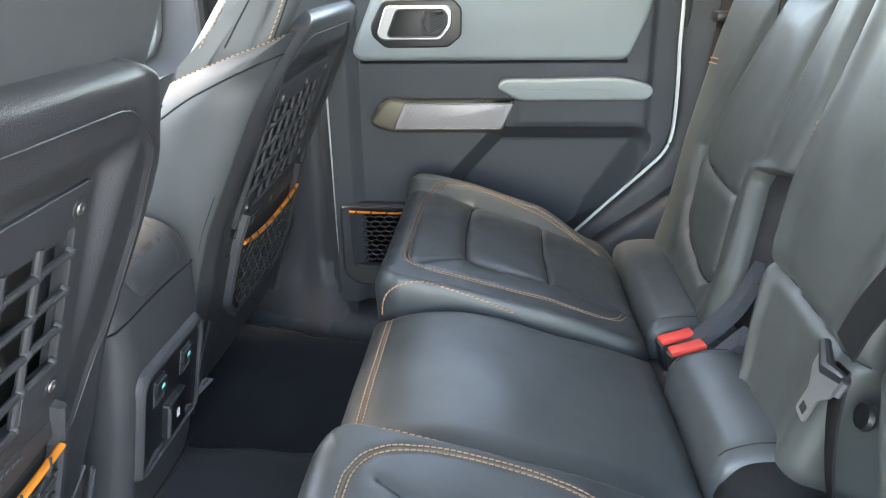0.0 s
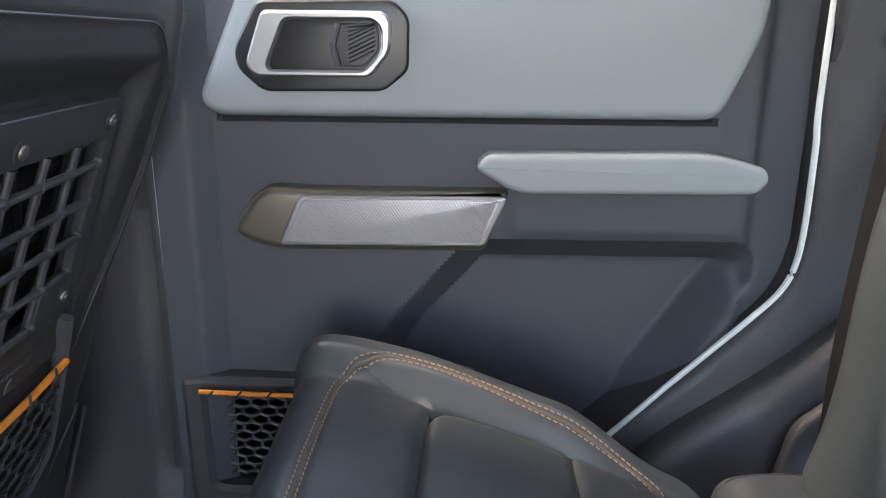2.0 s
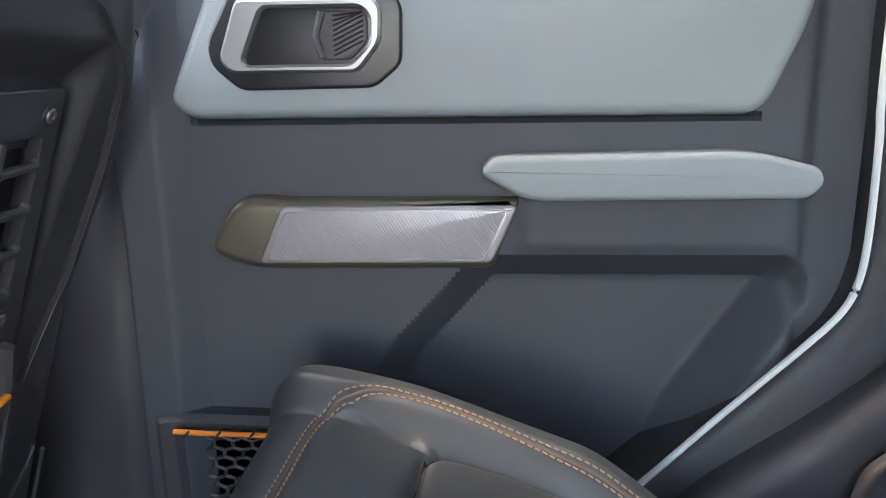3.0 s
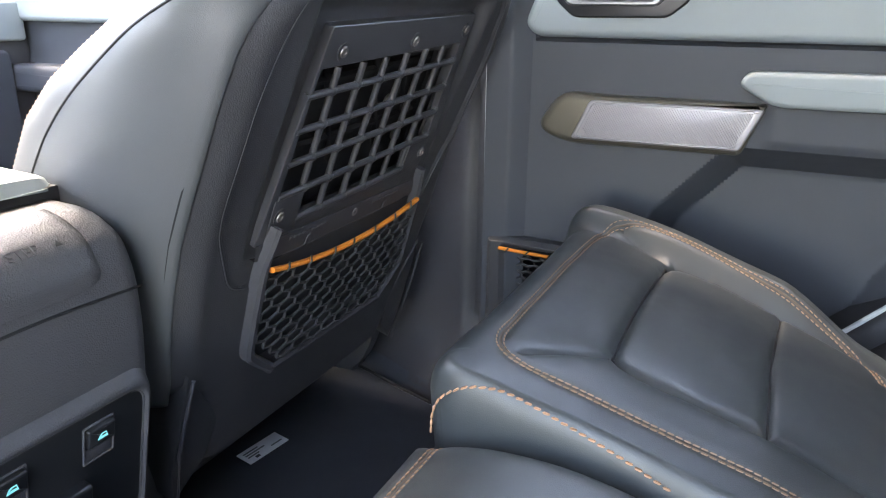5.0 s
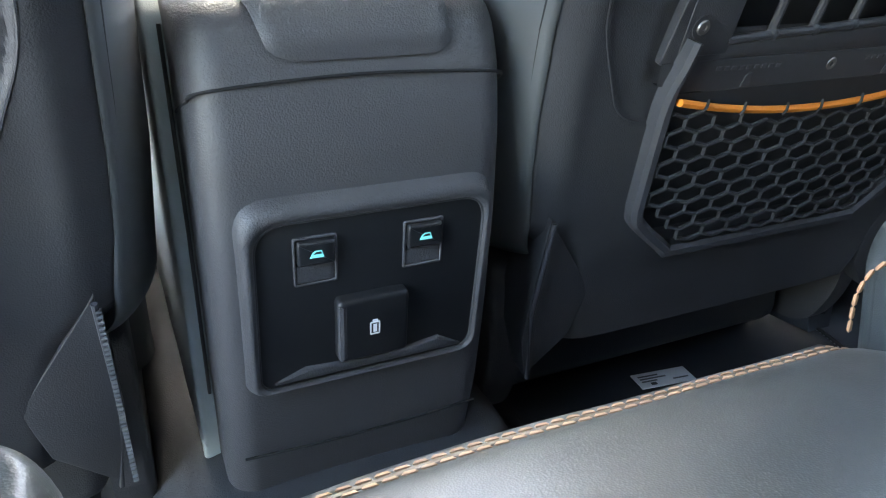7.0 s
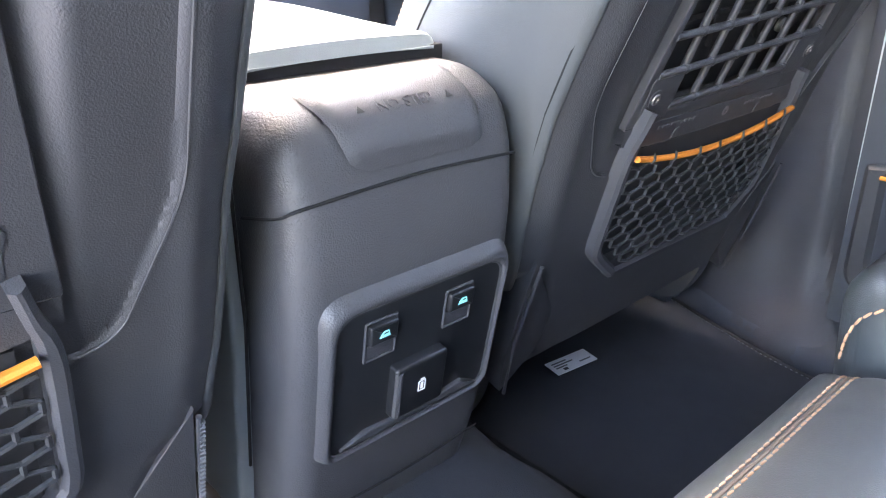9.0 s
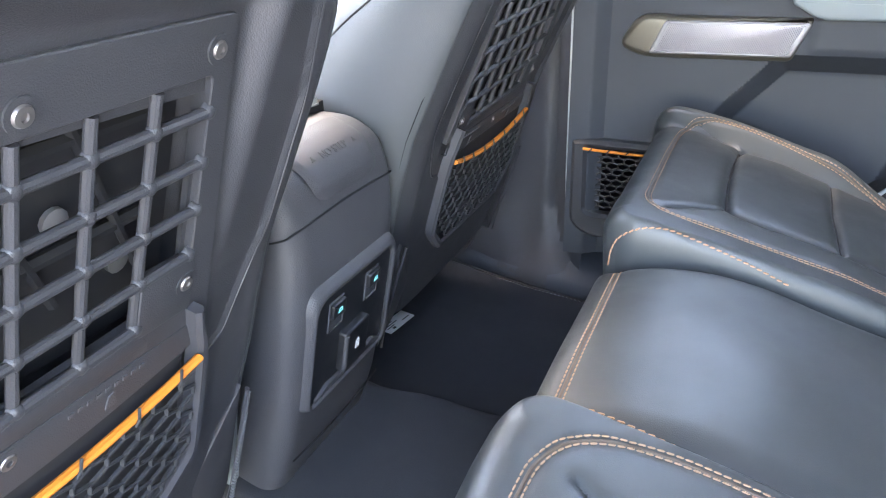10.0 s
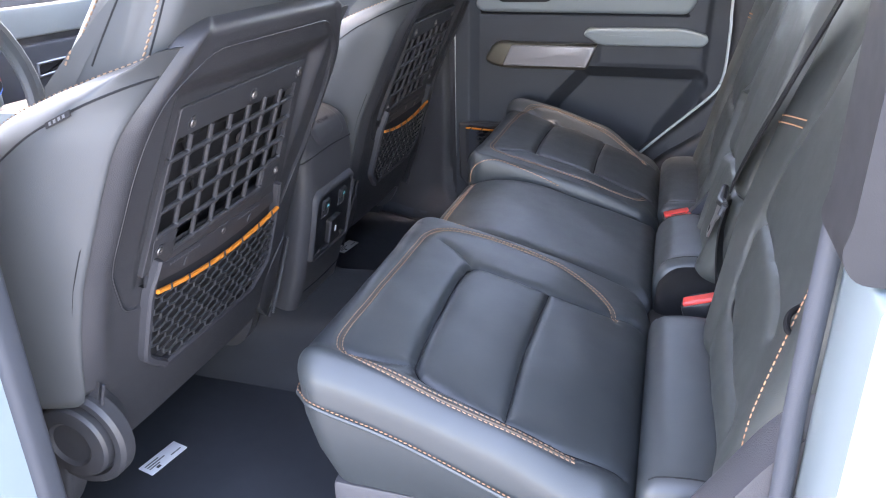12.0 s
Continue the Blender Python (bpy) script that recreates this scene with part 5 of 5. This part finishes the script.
def backrest(y0, y1, grooves, label, bend=None, insert=None, raise_=0.0):
    """y0 < y1 across the car; grooves are lines of (y, height above the bench)."""
    ob = thing("rear_bench_back", label, "bench back", group="rear backrests")
    gs = [[(-y, v) for y, v in g] for g in grooves]
    yc, hw = -(y0 + y1) / 2, (y1 - y0) / 2

    def top(X, Y):
        z = 0.012 + raise_ + 0 * X
        z = z + 0.008 * smooth01((np.abs(X - yc) - hw * 0.55) / (hw * 0.35)) - 0.01 * smooth01((Y - 0.40) / 0.2)
        if insert:
            ins = [(-y, v) for y, v in insert]
            sd_ = poly_sd(X, Y, ins)
            z = z - 0.013 * np.exp(-np.abs(sd_) / 0.006) + 0.005 * (1 - smooth01((sd_ + 0.05) / 0.05)) + 0.005 * smooth01(sd_ / 0.03)
        for g in gs:
            z = z - 0.011 * np.exp(-seg_dist(X, Y, g) / 0.006)
        return z + 0.001 * np.sin(Y * 33 + 2 * np.sin(X * 21))

    pad = Pad(-y1, -y0, 0.0, 0.62, 0.04, 0.030, top, 1.0)
    v, f = pad.geo(-0.07, 130, 190)

    def place(p):
        p = Vector(p)
        if bend:
            p = bend(p)
        return BM @ p

    body = part("cover", ([place(p) for p in v], f), LEATHER_BACK_LIT, ob, "dark grey leather cover")
    for g in gs:
        part("seam", tube([place(p) for p in pad.line(g, 0.0004)], 0.0014, 6), SEAM_SHADE, body)
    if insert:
        part("seam", tube([place(p) for p in pad.line([(-y, v) for y, v in insert + insert[:1]], 0.0004)], 0.0013, 6), SEAM_SHADE, body)
    return ob, body, pad, place


def far_bend(p):
    yi = float(np.interp(p.y, [0.0, 0.098, 0.215, 0.232, 0.250, 0.62], [0.150, 0.154, 0.200, 0.196, 0.112, 0.106]))
    if p.x > -0.27:
        p = Vector((-0.27 + (p.x + 0.27) * (0.27 - yi) / (0.27 - 0.106), p.y, p.z))
    k = 1 - float(smooth01((p.y - 0.03) / 0.30))
    if p.x < -0.38:
        p = Vector((p.x + 0.075 * k * (-p.x - 0.38) / 0.19, p.y, p.z))
    return p


far_ins = [(0.205, 0.07), (0.228, 0.12), (0.240, 0.18), (0.235, 0.30), (0.222, 0.42), (0.225, 0.45), (0.37, 0.45), (0.40, 0.40), (0.45, 0.28), (0.472, 0.2), (0.452, 0.13), (0.405, 0.085), (0.33, 0.06), (0.25, 0.052)]
fb, fbody, fpad, fplace = backrest(0.106, 0.572, [[(0.470, 0.200), (0.42, 0.187), (0.34, 0.178), (0.240, 0.180)]], "dark leather far backrest with a sewn insert", insert=far_ins, bend=far_bend)
for v0 in (0.318, 0.326):
    part("stitching", stitches([fplace(p) for p in fpad.line([(-0.572, v0), (-0.55, v0 + 0.004), (-0.515, v0 + 0.006)], 0.001)], 0.005, 0.002, 0.0013), THREAD, fbody, "orange stitched tab")
part("eyelet", disc_stack([(0.006, 0), (0.006, 0.003), (0.003, 0.0035), (0.0025, 0.001), (0, 0.001)], fplace((-0.535, 0.075, 0.008)), BM, 14), RUBBER_AND_GAP, fb)


def mid_bend(p):
    ye = float(np.interp(p.y, [0.0, 0.03, 0.163, 0.24, 0.62], [-0.005, 0.008, 0.074, 0.100, 0.098]))
    if p.x < 0.06:
        p = Vector((0.06 + (p.x - 0.06) * (ye + 0.06) / 0.16, p.y, p.z))
    return p


mb, mbb, mbpad, mbplace = backrest(-0.148, 0.100, [[(0.095, 0.163), (0.04, 0.160), (-0.04, 0.156), (-0.145, 0.152)]], "dark leather middle backrest with a level seam", bend=mid_bend, raise_=0.016)
part("stitching", stitches([mbplace(p) for p in mbpad.line([(-0.092, 0.25), (-0.093, 0.285), (-0.090, 0.32)], 0.0012)], 0.005, 0.002, 0.0014), THREAD, mbb, "orange stitching")


def near_edge(v):
    """How far the near backrest's inner edge stands from the middle of the car at each height."""
    return float(np.interp(v, [0.0, 0.03, 0.06, 0.10, 0.13, 0.16, 0.21, 0.28, 0.62], [0.305, 0.286, 0.262, 0.226, 0.193, 0.166, 0.155, 0.165, 0.190]))


def near_bend(p):
    if p.x < 0.44:
        p = Vector((0.44 + (p.x - 0.44) * (0.44 - near_edge(p.y)) / 0.28, p.y, p.z))
    return p


def near_line(pts):
    """Lines of the near backrest, given as they lie when sewn, turned back to the flat pad."""
    return [(-(0.44 + (u - 0.44) * 0.28 / (0.44 - near_edge(v)) if u < 0.44 else u), v) for u, v in pts]


bolster_line = near_line([(0.345, 0.48), (0.315, 0.39), (0.288, 0.305), (0.268, 0.235), (0.268, 0.185), (0.286, 0.137), (0.317, 0.093), (0.366, 0.072), (0.440, 0.062), (0.515, 0.060), (0.535, 0.054)])
leaf_line = near_line([(0.272, 0.176), (0.320, 0.179), (0.362, 0.178), (0.438, 0.172), (0.490, 0.159), (0.508, 0.148)])
nb, nbody, npad, nplace = backrest(-0.620, -0.160, [bolster_line, leaf_line], "dark leather near backrest with orange stitched edge", bend=near_bend, raise_=0.006)
part("stitching", stitches([nplace(p) for p in npad.line([(0.611, 0.062), (0.597, 0.100), (0.578, 0.143), (0.559, 0.190), (0.546, 0.229), (0.520, 0.32), (0.50, 0.44)], 0.0006)], 0.0052, 0.0010, 0.0008), THREAD, nbody, "orange edge stitching")
for v0 in (0.272, 0.281):
    part("stitching", stitches([nplace(p) for p in npad.line([(0.170, v0), (0.215, v0 + 0.010), (0.268, v0 + 0.020)], 0.001)], 0.005, 0.002, 0.0013), THREAD, nbody, "orange stitched tab")
part("stitching", stitches([nplace(p) for p in npad.line([(0.1665, 0.12), (0.1650, 0.16), (0.1645, 0.21), (0.1650, 0.275)], 0.001)], 0.0052, 0.0014, 0.0009), THREAD, nbody, "orange edge stitching")
part("eyelet", disc_stack([(0.006, 0), (0.006, 0.003), (0.003, 0.0035), (0.0025, 0.001), (0, 0.001)], nplace((0.180, 0.068, 0.014)), BM, 14), RUBBER_AND_GAP, nb)
hook = Vector((0.716, -0.555, 0.446))
part("child_loop", tube(curve([hook + Vector((0.004, 0.010, 0.008)), hook + Vector((-0.007, 0.0, 0.003)), hook + Vector((-0.008, -0.010, -0.007)), hook + Vector((0.004, -0.012, -0.010))], 16), 0.0028, 8), WEB, nb, "black fabric loop")
wall_v = np.linspace(0.015, 0.236, 24)
wall_y = np.interp(wall_v, [0.0, 0.098, 0.215, 0.236], [0.150, 0.154, 0.200, 0.196])
wv = [BM @ Vector((-(y_ - o), v_, h)) for v_, y_ in zip(wall_v, wall_y) for o, h in ((0.0022, -0.016), (0.0022, -0.072), (0.0050, -0.072), (0.0050, -0.016))]
# black panel over the leather wall: dark fabric plus the shade it sits in
part("bolster_side", (wv, [(k * 4 + j, k * 4 + 4 + j, k * 4 + 4 + (j + 1) % 4, k * 4 + (j + 1) % 4) for k in range(23) for j in range(4)]), RUBBER_AND_GAP, fb, "dark fabric side of the inner bolster, blackened for its shade")
part("stitching", stitches([BM @ Vector((-(y_ - 0.0035), v_, -0.010)) for v_, y_ in zip(wall_v, wall_y)], 0.003, 0.004, 0.0010), RUBBER_AND_GAP, fb, "dark punched holes along the bolster edge")
# black slab added to darken the gap beside the middle backrest
part("gap_slab", slab([(0.085, 0.30), (0.085, 0.52), (0.23, 0.52), (0.17, 0.30)], 0.0, 0.006, 0.001, lambda u, v, d: (0.690 + 0.27 * (v - 0.255) - d, u, v)), RUBBER_AND_GAP, fb, "added black slab darkening the gap beside the middle backrest")
tagged(part("parcel_board", box(0.86, 1.62, -0.66, 0.66, 0.10, 0.16, 0.01), CARPET), "black carpeted load floor behind the bench", "load floor")

# ---- buckles and belts ----
def buckle(at, turn, label, lean=-40):
    ob = thing("belt_buckle", label, "buckle", at, "belt buckles")
    m = pose(0, 0, 0, 0, lean, turn)
    bm = box(-0.026, 0.026, -0.0125, 0.0125, -0.070, 0.004, 0.004, 2)
    bmesh.ops.transform(bm, matrix=m, verts=bm.verts)
    part("housing", bm, GLOSS, ob, "black plastic housing")
    bm = box(-0.0225, 0.0225, -0.0105, 0.0105, -0.004, 0.0085, 0.0025, 2)
    for v in bm.verts:
        if v.co.z > 0 and abs(v.co.x) < 0.02 and v.co.y < 0.004:
            v.co.z -= 0.0022
    bmesh.ops.transform(bm, matrix=m, verts=bm.verts)
    part("release_button", bm, RED, ob, "bright red release button")
    bm = box(-0.012, 0.012, 0.0085, 0.0102, 0.004, 0.0095, 0.0005, 1)
    bmesh.ops.transform(bm, matrix=m, verts=bm.verts)
    part("slot", bm, GLOSS, ob)
    return ob


buckle((0.636, 0.162, 0.262), 8, "red topped seat belt buckle between the far and middle rolls", -14)
buckle((0.640, 0.121, 0.268), 8, "red topped seat belt buckle between the far and middle rolls", -14)
buckle((0.668, -0.190, 0.266), -2, "red topped seat belt buckle between the middle and near rolls", -20)


def strap(pts, width, thick, side):
    """A flat band along points; side: the band's cross direction, one or one per point."""
    V, F = [], []
    for i, p in enumerate(pts):
        p = Vector(p)
        t = (Vector(pts[min(i + 1, len(pts) - 1)]) - Vector(pts[max(i - 1, 0)])).normalized()
        s = Vector(side[i] if isinstance(side, list) else side)
        s = (s - t * s.dot(t)).normalized()
        n = t.cross(s)
        V += [p + s * (width / 2) * a + n * (thick / 2) * b for a, b in ((-1, -1), (1, -1), (1, 1), (-1, 1))]
    for i in range(len(pts) - 1):
        F += [(i * 4 + j, i * 4 + (j + 1) % 4, (i + 1) * 4 + (j + 1) % 4, (i + 1) * 4 + j) for j in range(4)]
    F += [(0, 1, 2, 3), tuple((len(pts) - 1) * 4 + j for j in (3, 2, 1, 0))]
    return V, F


for pts, w, lab in (([(0.652, 0.150, 0.262), (0.672, 0.140, 0.290), (0.692, 0.118, 0.335), (0.700, 0.088, 0.392)], 0.036, "dark grey moulded belt anchor arm"), ([(0.662, 0.100, 0.262), (0.676, 0.085, 0.290), (0.684, 0.055, 0.325)], 0.026, "short grey moulded belt anchor arm")):
    a = tagged(part("belt_anchor", strap([tuple(p) for p in curve(pts, 16)], w, 0.012, (0.25, 0.95, 0.15)), DOOR), lab, "belt anchor", "belt anchors")
# black boxes added to darken the gaps between the rolls
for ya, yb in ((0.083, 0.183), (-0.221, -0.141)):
    tagged(part("gap_filler", box(0.600, 0.700, ya, yb, 0.166, 0.222, 0.004), RUBBER_AND_GAP), "added black box darkening the gap between bench rolls", "gap lining", "buckle pockets")

belt = thing("seat_belt", "black centre seat belt hanging with its metal tongue", "seat belt")
bpath = curve([BM @ Vector(p) for p in ((0.285, 0.66, 0.012), (0.290, 0.56, 0.034), (0.250, 0.43, 0.037), (0.220, 0.36, 0.038), (0.194, 0.30, 0.038), (0.168, 0.25, 0.038), (0.150, 0.20, 0.038), (0.146, 0.165, 0.038))], 40)
part("webbing", strap([tuple(p) for p in bpath], 0.046, 0.0022, (0.15, 1, 0.05)), WEB, belt, "black woven webbing")
lpath = curve([(0.690, -0.150, 0.408), (0.684, -0.162, 0.36), (0.690, -0.168, 0.30), (0.705, -0.172, 0.24)], 24)
part("webbing", strap([tuple(p) for p in lpath], 0.044, 0.0022, (0.25, 1, 0.0)), WEB, belt)
tm = Matrix.Translation((0.6775, -0.142, 0.385)) @ Matrix((Vector((0.05, 0.98, 0.18)).normalized(), Vector((0.22, -0.18, 0.96)).normalized(), Vector((0.97, 0.02, -0.22)).normalized())).transposed().to_4x4()


def on_tongue(u, v, d):
    return tuple(tm @ Vector((u, v, d)))


ton = part("tongue", slab(rounded([(-0.010, -0.038), (-0.010, -0.010), (-0.022, 0.004), (-0.024, 0.024), (0.024, 0.024), (0.022, 0.004), (0.010, -0.010), (0.010, -0.038)], 0.004, 3), -0.0014, 0.0014, 0.0006, on_tongue), STEEL, belt, "bare metal tongue plate")
part("tongue_slot", slab(rounded([(-0.005, -0.033), (-0.005, -0.024), (0.005, -0.024), (0.005, -0.033)], 0.001, 3), -0.0018, 0.0017, 0.0002, on_tongue), RUBBER_AND_GAP, ton)
part("tongue_grip", tube([on_tongue(-0.026, 0.028, 0), on_tongue(0.0, 0.018, -0.002), on_tongue(0.026, 0.028, 0)], [0.005, 0.007, 0.005], 10), GLOSS, belt, "black plastic belt guide bow")
part("tongue_grip", tube([on_tongue(-0.026, 0.012, 0.0), on_tongue(-0.027, 0.028, 0.0)], 0.004, 8), SATIN, belt)
part("stop_button", disc_stack([(0.011, -0.004), (0.013, 0.0), (0.011, 0.004), (0.0, 0.005)], (0.706, -0.170, 0.372), BM, 16), GLOSS, belt, "black belt stop button")
part("belt_mouth", box(0.825, 0.89, -0.33, -0.24, 0.86, 0.92, 0.01), PLASTIC, belt)

fbelt = thing("seat_belt", "black outer seat belt against the far rear pillar", "seat belt")
part("webbing", strap([tuple(p) for p in curve([(0.80, 0.612, 0.95), (0.79, 0.606, 0.72), (0.778, 0.597, 0.60), (0.765, 0.588, 0.48), (0.752, 0.575, 0.36), (0.75, 0.57, 0.25)], 30)], 0.046, 0.0022, (0.55, -0.83, 0)), WEB, fbelt, "black woven webbing")
part("belt_guide", box(0.758, 0.806, 0.584, 0.626, 0.632, 0.650, 0.006, 2), GLOSS, fbelt, "black plastic belt guide")
part("tongue", slab(rounded([(-0.008, 0.0), (-0.008, -0.035), (0.008, -0.035), (0.008, 0.0)], 0.003, 3), -0.001, 0.001, 0.0004, lambda u, v, d: (0.782 + u * 0.55, 0.590 - u * 0.83 - d, 0.632 + v)), STEEL, fbelt, "metal tongue plate")

# ---- floor mats and their tags ----
def floor_mat(poly, label):
    ob = thing("floor_mat", label, "floor mat", group="floor mats")
    out = rounded(poly, 0.03, 5)
    V, F = slab(out, -0.012, 0.0, 0.003, lambda u, v, d: (u, v, d))
    b = part("carpet_sheet", (V, F), MAT, ob, "short black carpet")
    loop = [(u, v, 0.0005) for u, v in inset_poly(out, 0.003)]
    part("edge_binding", tube(loop + loop[:1], 0.0035, 6, flat=0.7), RUBBER_AND_GAP, ob, "black overlocked edge")
    part("stitching", stitches([(u, v, 0.0022) for u, v in inset_poly(out, 0.009)], 0.004, 0.004, 0.0007), GREYBAR, ob)
    return ob


floor_mat([(-0.30, 0.215), (-0.30, 0.69), (-0.17, 0.695), (-0.088, 0.664), (0.019, 0.630), (0.132, 0.608), (0.25, 0.59), (0.25, 0.215)], "black carpet mat before the far cushion")
floor_mat([(-0.30, -0.60), (-0.30, -0.20), (-0.15, -0.176), (0.25, -0.188), (0.25, -0.60)], "black carpet mat before the near cushion")


def paper_tag(at, turn, label, lift=4):
    ob = thing("paper_tag", label, "tag", at, "mat tags")
    ob.matrix_basis = pose(*at, lift, 0, turn)
    W2, H2 = 0.036, 0.0145
    part("label_strip", slab(rounded([(-W2, -H2), (W2, -H2), (W2, H2), (-W2, H2)], 0.001, 2), 0, 0.0012, 0.0003), PAPER, ob, "white printed paper strip")
    for x0, x1, y in ((-0.03, -0.004, 0.006), (-0.03, 0.004, 0.001), (-0.03, -0.010, -0.004), (0.010, 0.030, -0.007)):
        part("print_line", slab([(x0, y), (x1, y), (x1, y + 0.0022), (x0, y + 0.0022)], 0.001, 0.0017, 0.0001, steps=1), GREYBAR, ob)
    part("print_block", slab([(-0.021, -0.011), (-0.014, -0.011), (-0.014, -0.0065), (-0.021, -0.0065)], 0.001, 0.0018, 0.0001, steps=1), INK, ob)


paper_tag((-0.152, 0.412, 0.004), 82, "white printed paper tag on the black far mat")
paper_tag((-0.100, -0.420, 0.004), 80, "white printed paper tag on the black near mat")

# ---- near side of the body: the open doorway ----
structure("wall_near_front", joined(box_geo(-1.3, 0.028, -0.80, -0.712, -0.35, 0.60), box_geo(-0.16, 0.028, -0.80, -0.712, 0.60, 1.12), box_geo(-1.3, 0.028, -0.80, -0.712, 1.05, 1.12)), PAINT, "pale blue painted centre pillar and front door", "pillar", smooth=0)
structure("trim", box(0.014, 0.037, -0.735, -0.706, -0.05, 1.1, 0.008, 3), DOOR, "dark grey seal along the near centre pillar", "door seal")
structure("trim", box(-0.35, 0.012, -0.711, -0.688, -0.05, 1.08, 0.01, 3), DOOR, "dark grey inner trim of the near centre pillar", "pillar trim")
near_c = rounded([(0.712, 0.562), (0.716, 0.20), (0.60, -0.02), (0.60, -0.3), (1.7, -0.3), (1.7, 0.562)], [0.006, 0.05, 0.08, 0.02, 0.02, 0.01], 6)
structure("wall_near_rear", slab(near_c, 0.0, 0.10, 0.008, lambda u, v, d: (u, -0.76 + d, v)), PAINT, "pale blue painted rear door frame", "door frame")
structure("trim", tube(curve([(0.702, -0.668, 0.60), (0.702, -0.668, 0.45), (0.702, -0.672, 0.25), (0.66, -0.672, 0.10), (0.58, -0.672, -0.01)], 40), 0.008, 12), DOOR, "dark grey rubber seal round the near doorway", "door seal")
upper_c_front = rounded([(0.694, 1.1), (0.694, 0.60), (0.690, 0.583), (0.70, 0.566), (0.90, 0.566), (0.90, 1.1)], 0.012, 4)
structure("trim", slab(upper_c_front, 0.0, 0.085, 0.016, lambda u, v, d: (u, -0.74 + d, v)), RUBBER_AND_GAP, "dark grey upper trim of the near rear pillar", "pillar trim")
near_arch = rounded([(0.58, 0.205), (0.625, 0.232), (0.648, 0.289), (0.694, 0.376), (0.722, 0.412), (0.79, 0.49), (0.82, 0.53), (1.1, 0.54), (1.1, -0.01), (0.60, -0.01)], 0.02)
structure("trim", slab(near_arch, 0.0, 0.057, 0.010, lambda u, v, d: (u, -0.665 + d, v)), PLASTIC, "black wheel arch trim beside the near cushion", "wheel arch")
structure("trim", box(-0.4, 0.62, -0.80, -0.625, -0.06, 0.012, 0.012, 3), PLASTIC, "black plastic door sill of the open doorway", "sill")
structure("trim", box(0.03, 0.70, -0.80, -0.64, 1.04, 1.16, 0.02, 3), DOOR, "dark roof rail above the open doorway", "roof rail")

# ---- front of the cabin ----
dash = thing("dashboard", "dark dashboard with a pale strip and closed glovebox", "dashboard")
dp = rounded([(-1.2, 0.10), (-0.93, 0.12), (-0.88, 0.28), (-0.86, 0.52), (-0.90, 0.66), (-1.0, 0.72), (-1.2, 0.73)], 0.04)
part("body", inset_loft(dp, 0.69, 0.03, bulge=0.0), PLASTIC, dash, "dark grained body")
part("glovebox_door", slab(rounded([(0.13, 0.27), (0.13, 0.515), (0.62, 0.515), (0.62, 0.27)], 0.015), 0, 0.02, 0.006, lambda u, v, d: (-0.868 + d, u, v)), DOOR, dash, "dark glovebox door")
lt = rounded([(0.245, 0.437), (0.25, 0.472), (0.345, 0.474), (0.35, 0.443)], 0.004)
part("latch", ring_slab(lt, inset_poly(lt, 0.006), 0.015, 0.026, 0.002, lambda u, v, d: (-0.868 + d, u, v)), SATIN, dash, "satin latch surround")
part("latch_pull", slab(inset_poly(lt, 0.007), 0.016, 0.022, 0.002, lambda u, v, d: (-0.868 + d, u, v)), GLOSS, dash)
part("pale_strip", slab(rounded([(-0.66, 0.53), (-0.66, 0.60), (0.66, 0.60), (0.66, 0.53)], 0.01), 0, 0.02, 0.006, lambda u, v, d: (-0.872 + d, u, v)), PALE, dash, "pale grey trim strip")
stack = part("centre_stack", slab(rounded([(-0.11, 0.20), (-0.11, 0.66), (0.115, 0.66), (0.115, 0.20)], 0.02), 0, 0.05, 0.01, lambda u, v, d: (-0.87 + d, u, v)), PALE, dash, "pale grey centre stack")
part("screen", slab(rounded([(-0.13, 0.56), (-0.13, 0.70), (0.13, 0.70), (0.13, 0.56)], 0.01), 0, 0.012, 0.003, lambda u, v, d: (-0.815 + d, u, v)), GLOSS, dash, "dark display")
for k, mt__ in ((0, RED), (1, glow_material("blue_mark", (0.05, 0.2, 0.7), 0.1))):
    part("dial_mark", tube([(-0.812, 0.083 + 0.024 * math.cos(a), 0.453 + 0.024 * math.sin(a)) for a in np.linspace(math.pi * k + 0.2, math.pi * (k + 1) - 0.2, 14)], 0.0035, 6), mt__, stack, "coloured ring of the temperature dial")
part("dial", disc_stack([(0.02, 0), (0.02, 0.018), (0.016, 0.022), (0, 0.022)], (-0.822, 0.083, 0.453), pose(0, 0, 0, 0, 90, 0), 24), GLOSS, stack, "dark rotary dial")
wheel = thing("steering_wheel", "black leather steering wheel ahead of the driver's seat", "steering wheel", (-0.42, -0.382, 0.58))
wheel.matrix_basis = pose(-0.42, -0.382, 0.56, 0, 66, 0)
rim = [(0.183 * math.cos(a), 0.183 * math.sin(a), 0) for a in np.linspace(0, 2 * math.pi, 49)]
part("rim", tube(rim, 0.015, 10, caps=False), LEATHER, wheel, "black leather rim")
part("hub", disc_stack([(0.07, -0.02), (0.075, 0.0), (0.06, 0.02), (0.0, 0.026)], (0, 0, 0), None, 24), PLASTIC, wheel)
for a in (0, 2.2, -2.2):
    part("spoke", strap([(0.06 * math.cos(a), 0.06 * math.sin(a), 0), (0.175 * math.cos(a), 0.175 * math.sin(a), 0)], 0.035, 0.012, (-math.sin(a), math.cos(a), 0)), PLASTIC, wheel)
part("column", tube([(0, 0, -0.01), (0, 0, -0.40)], [0.04, 0.05], 14), PLASTIC, wheel)
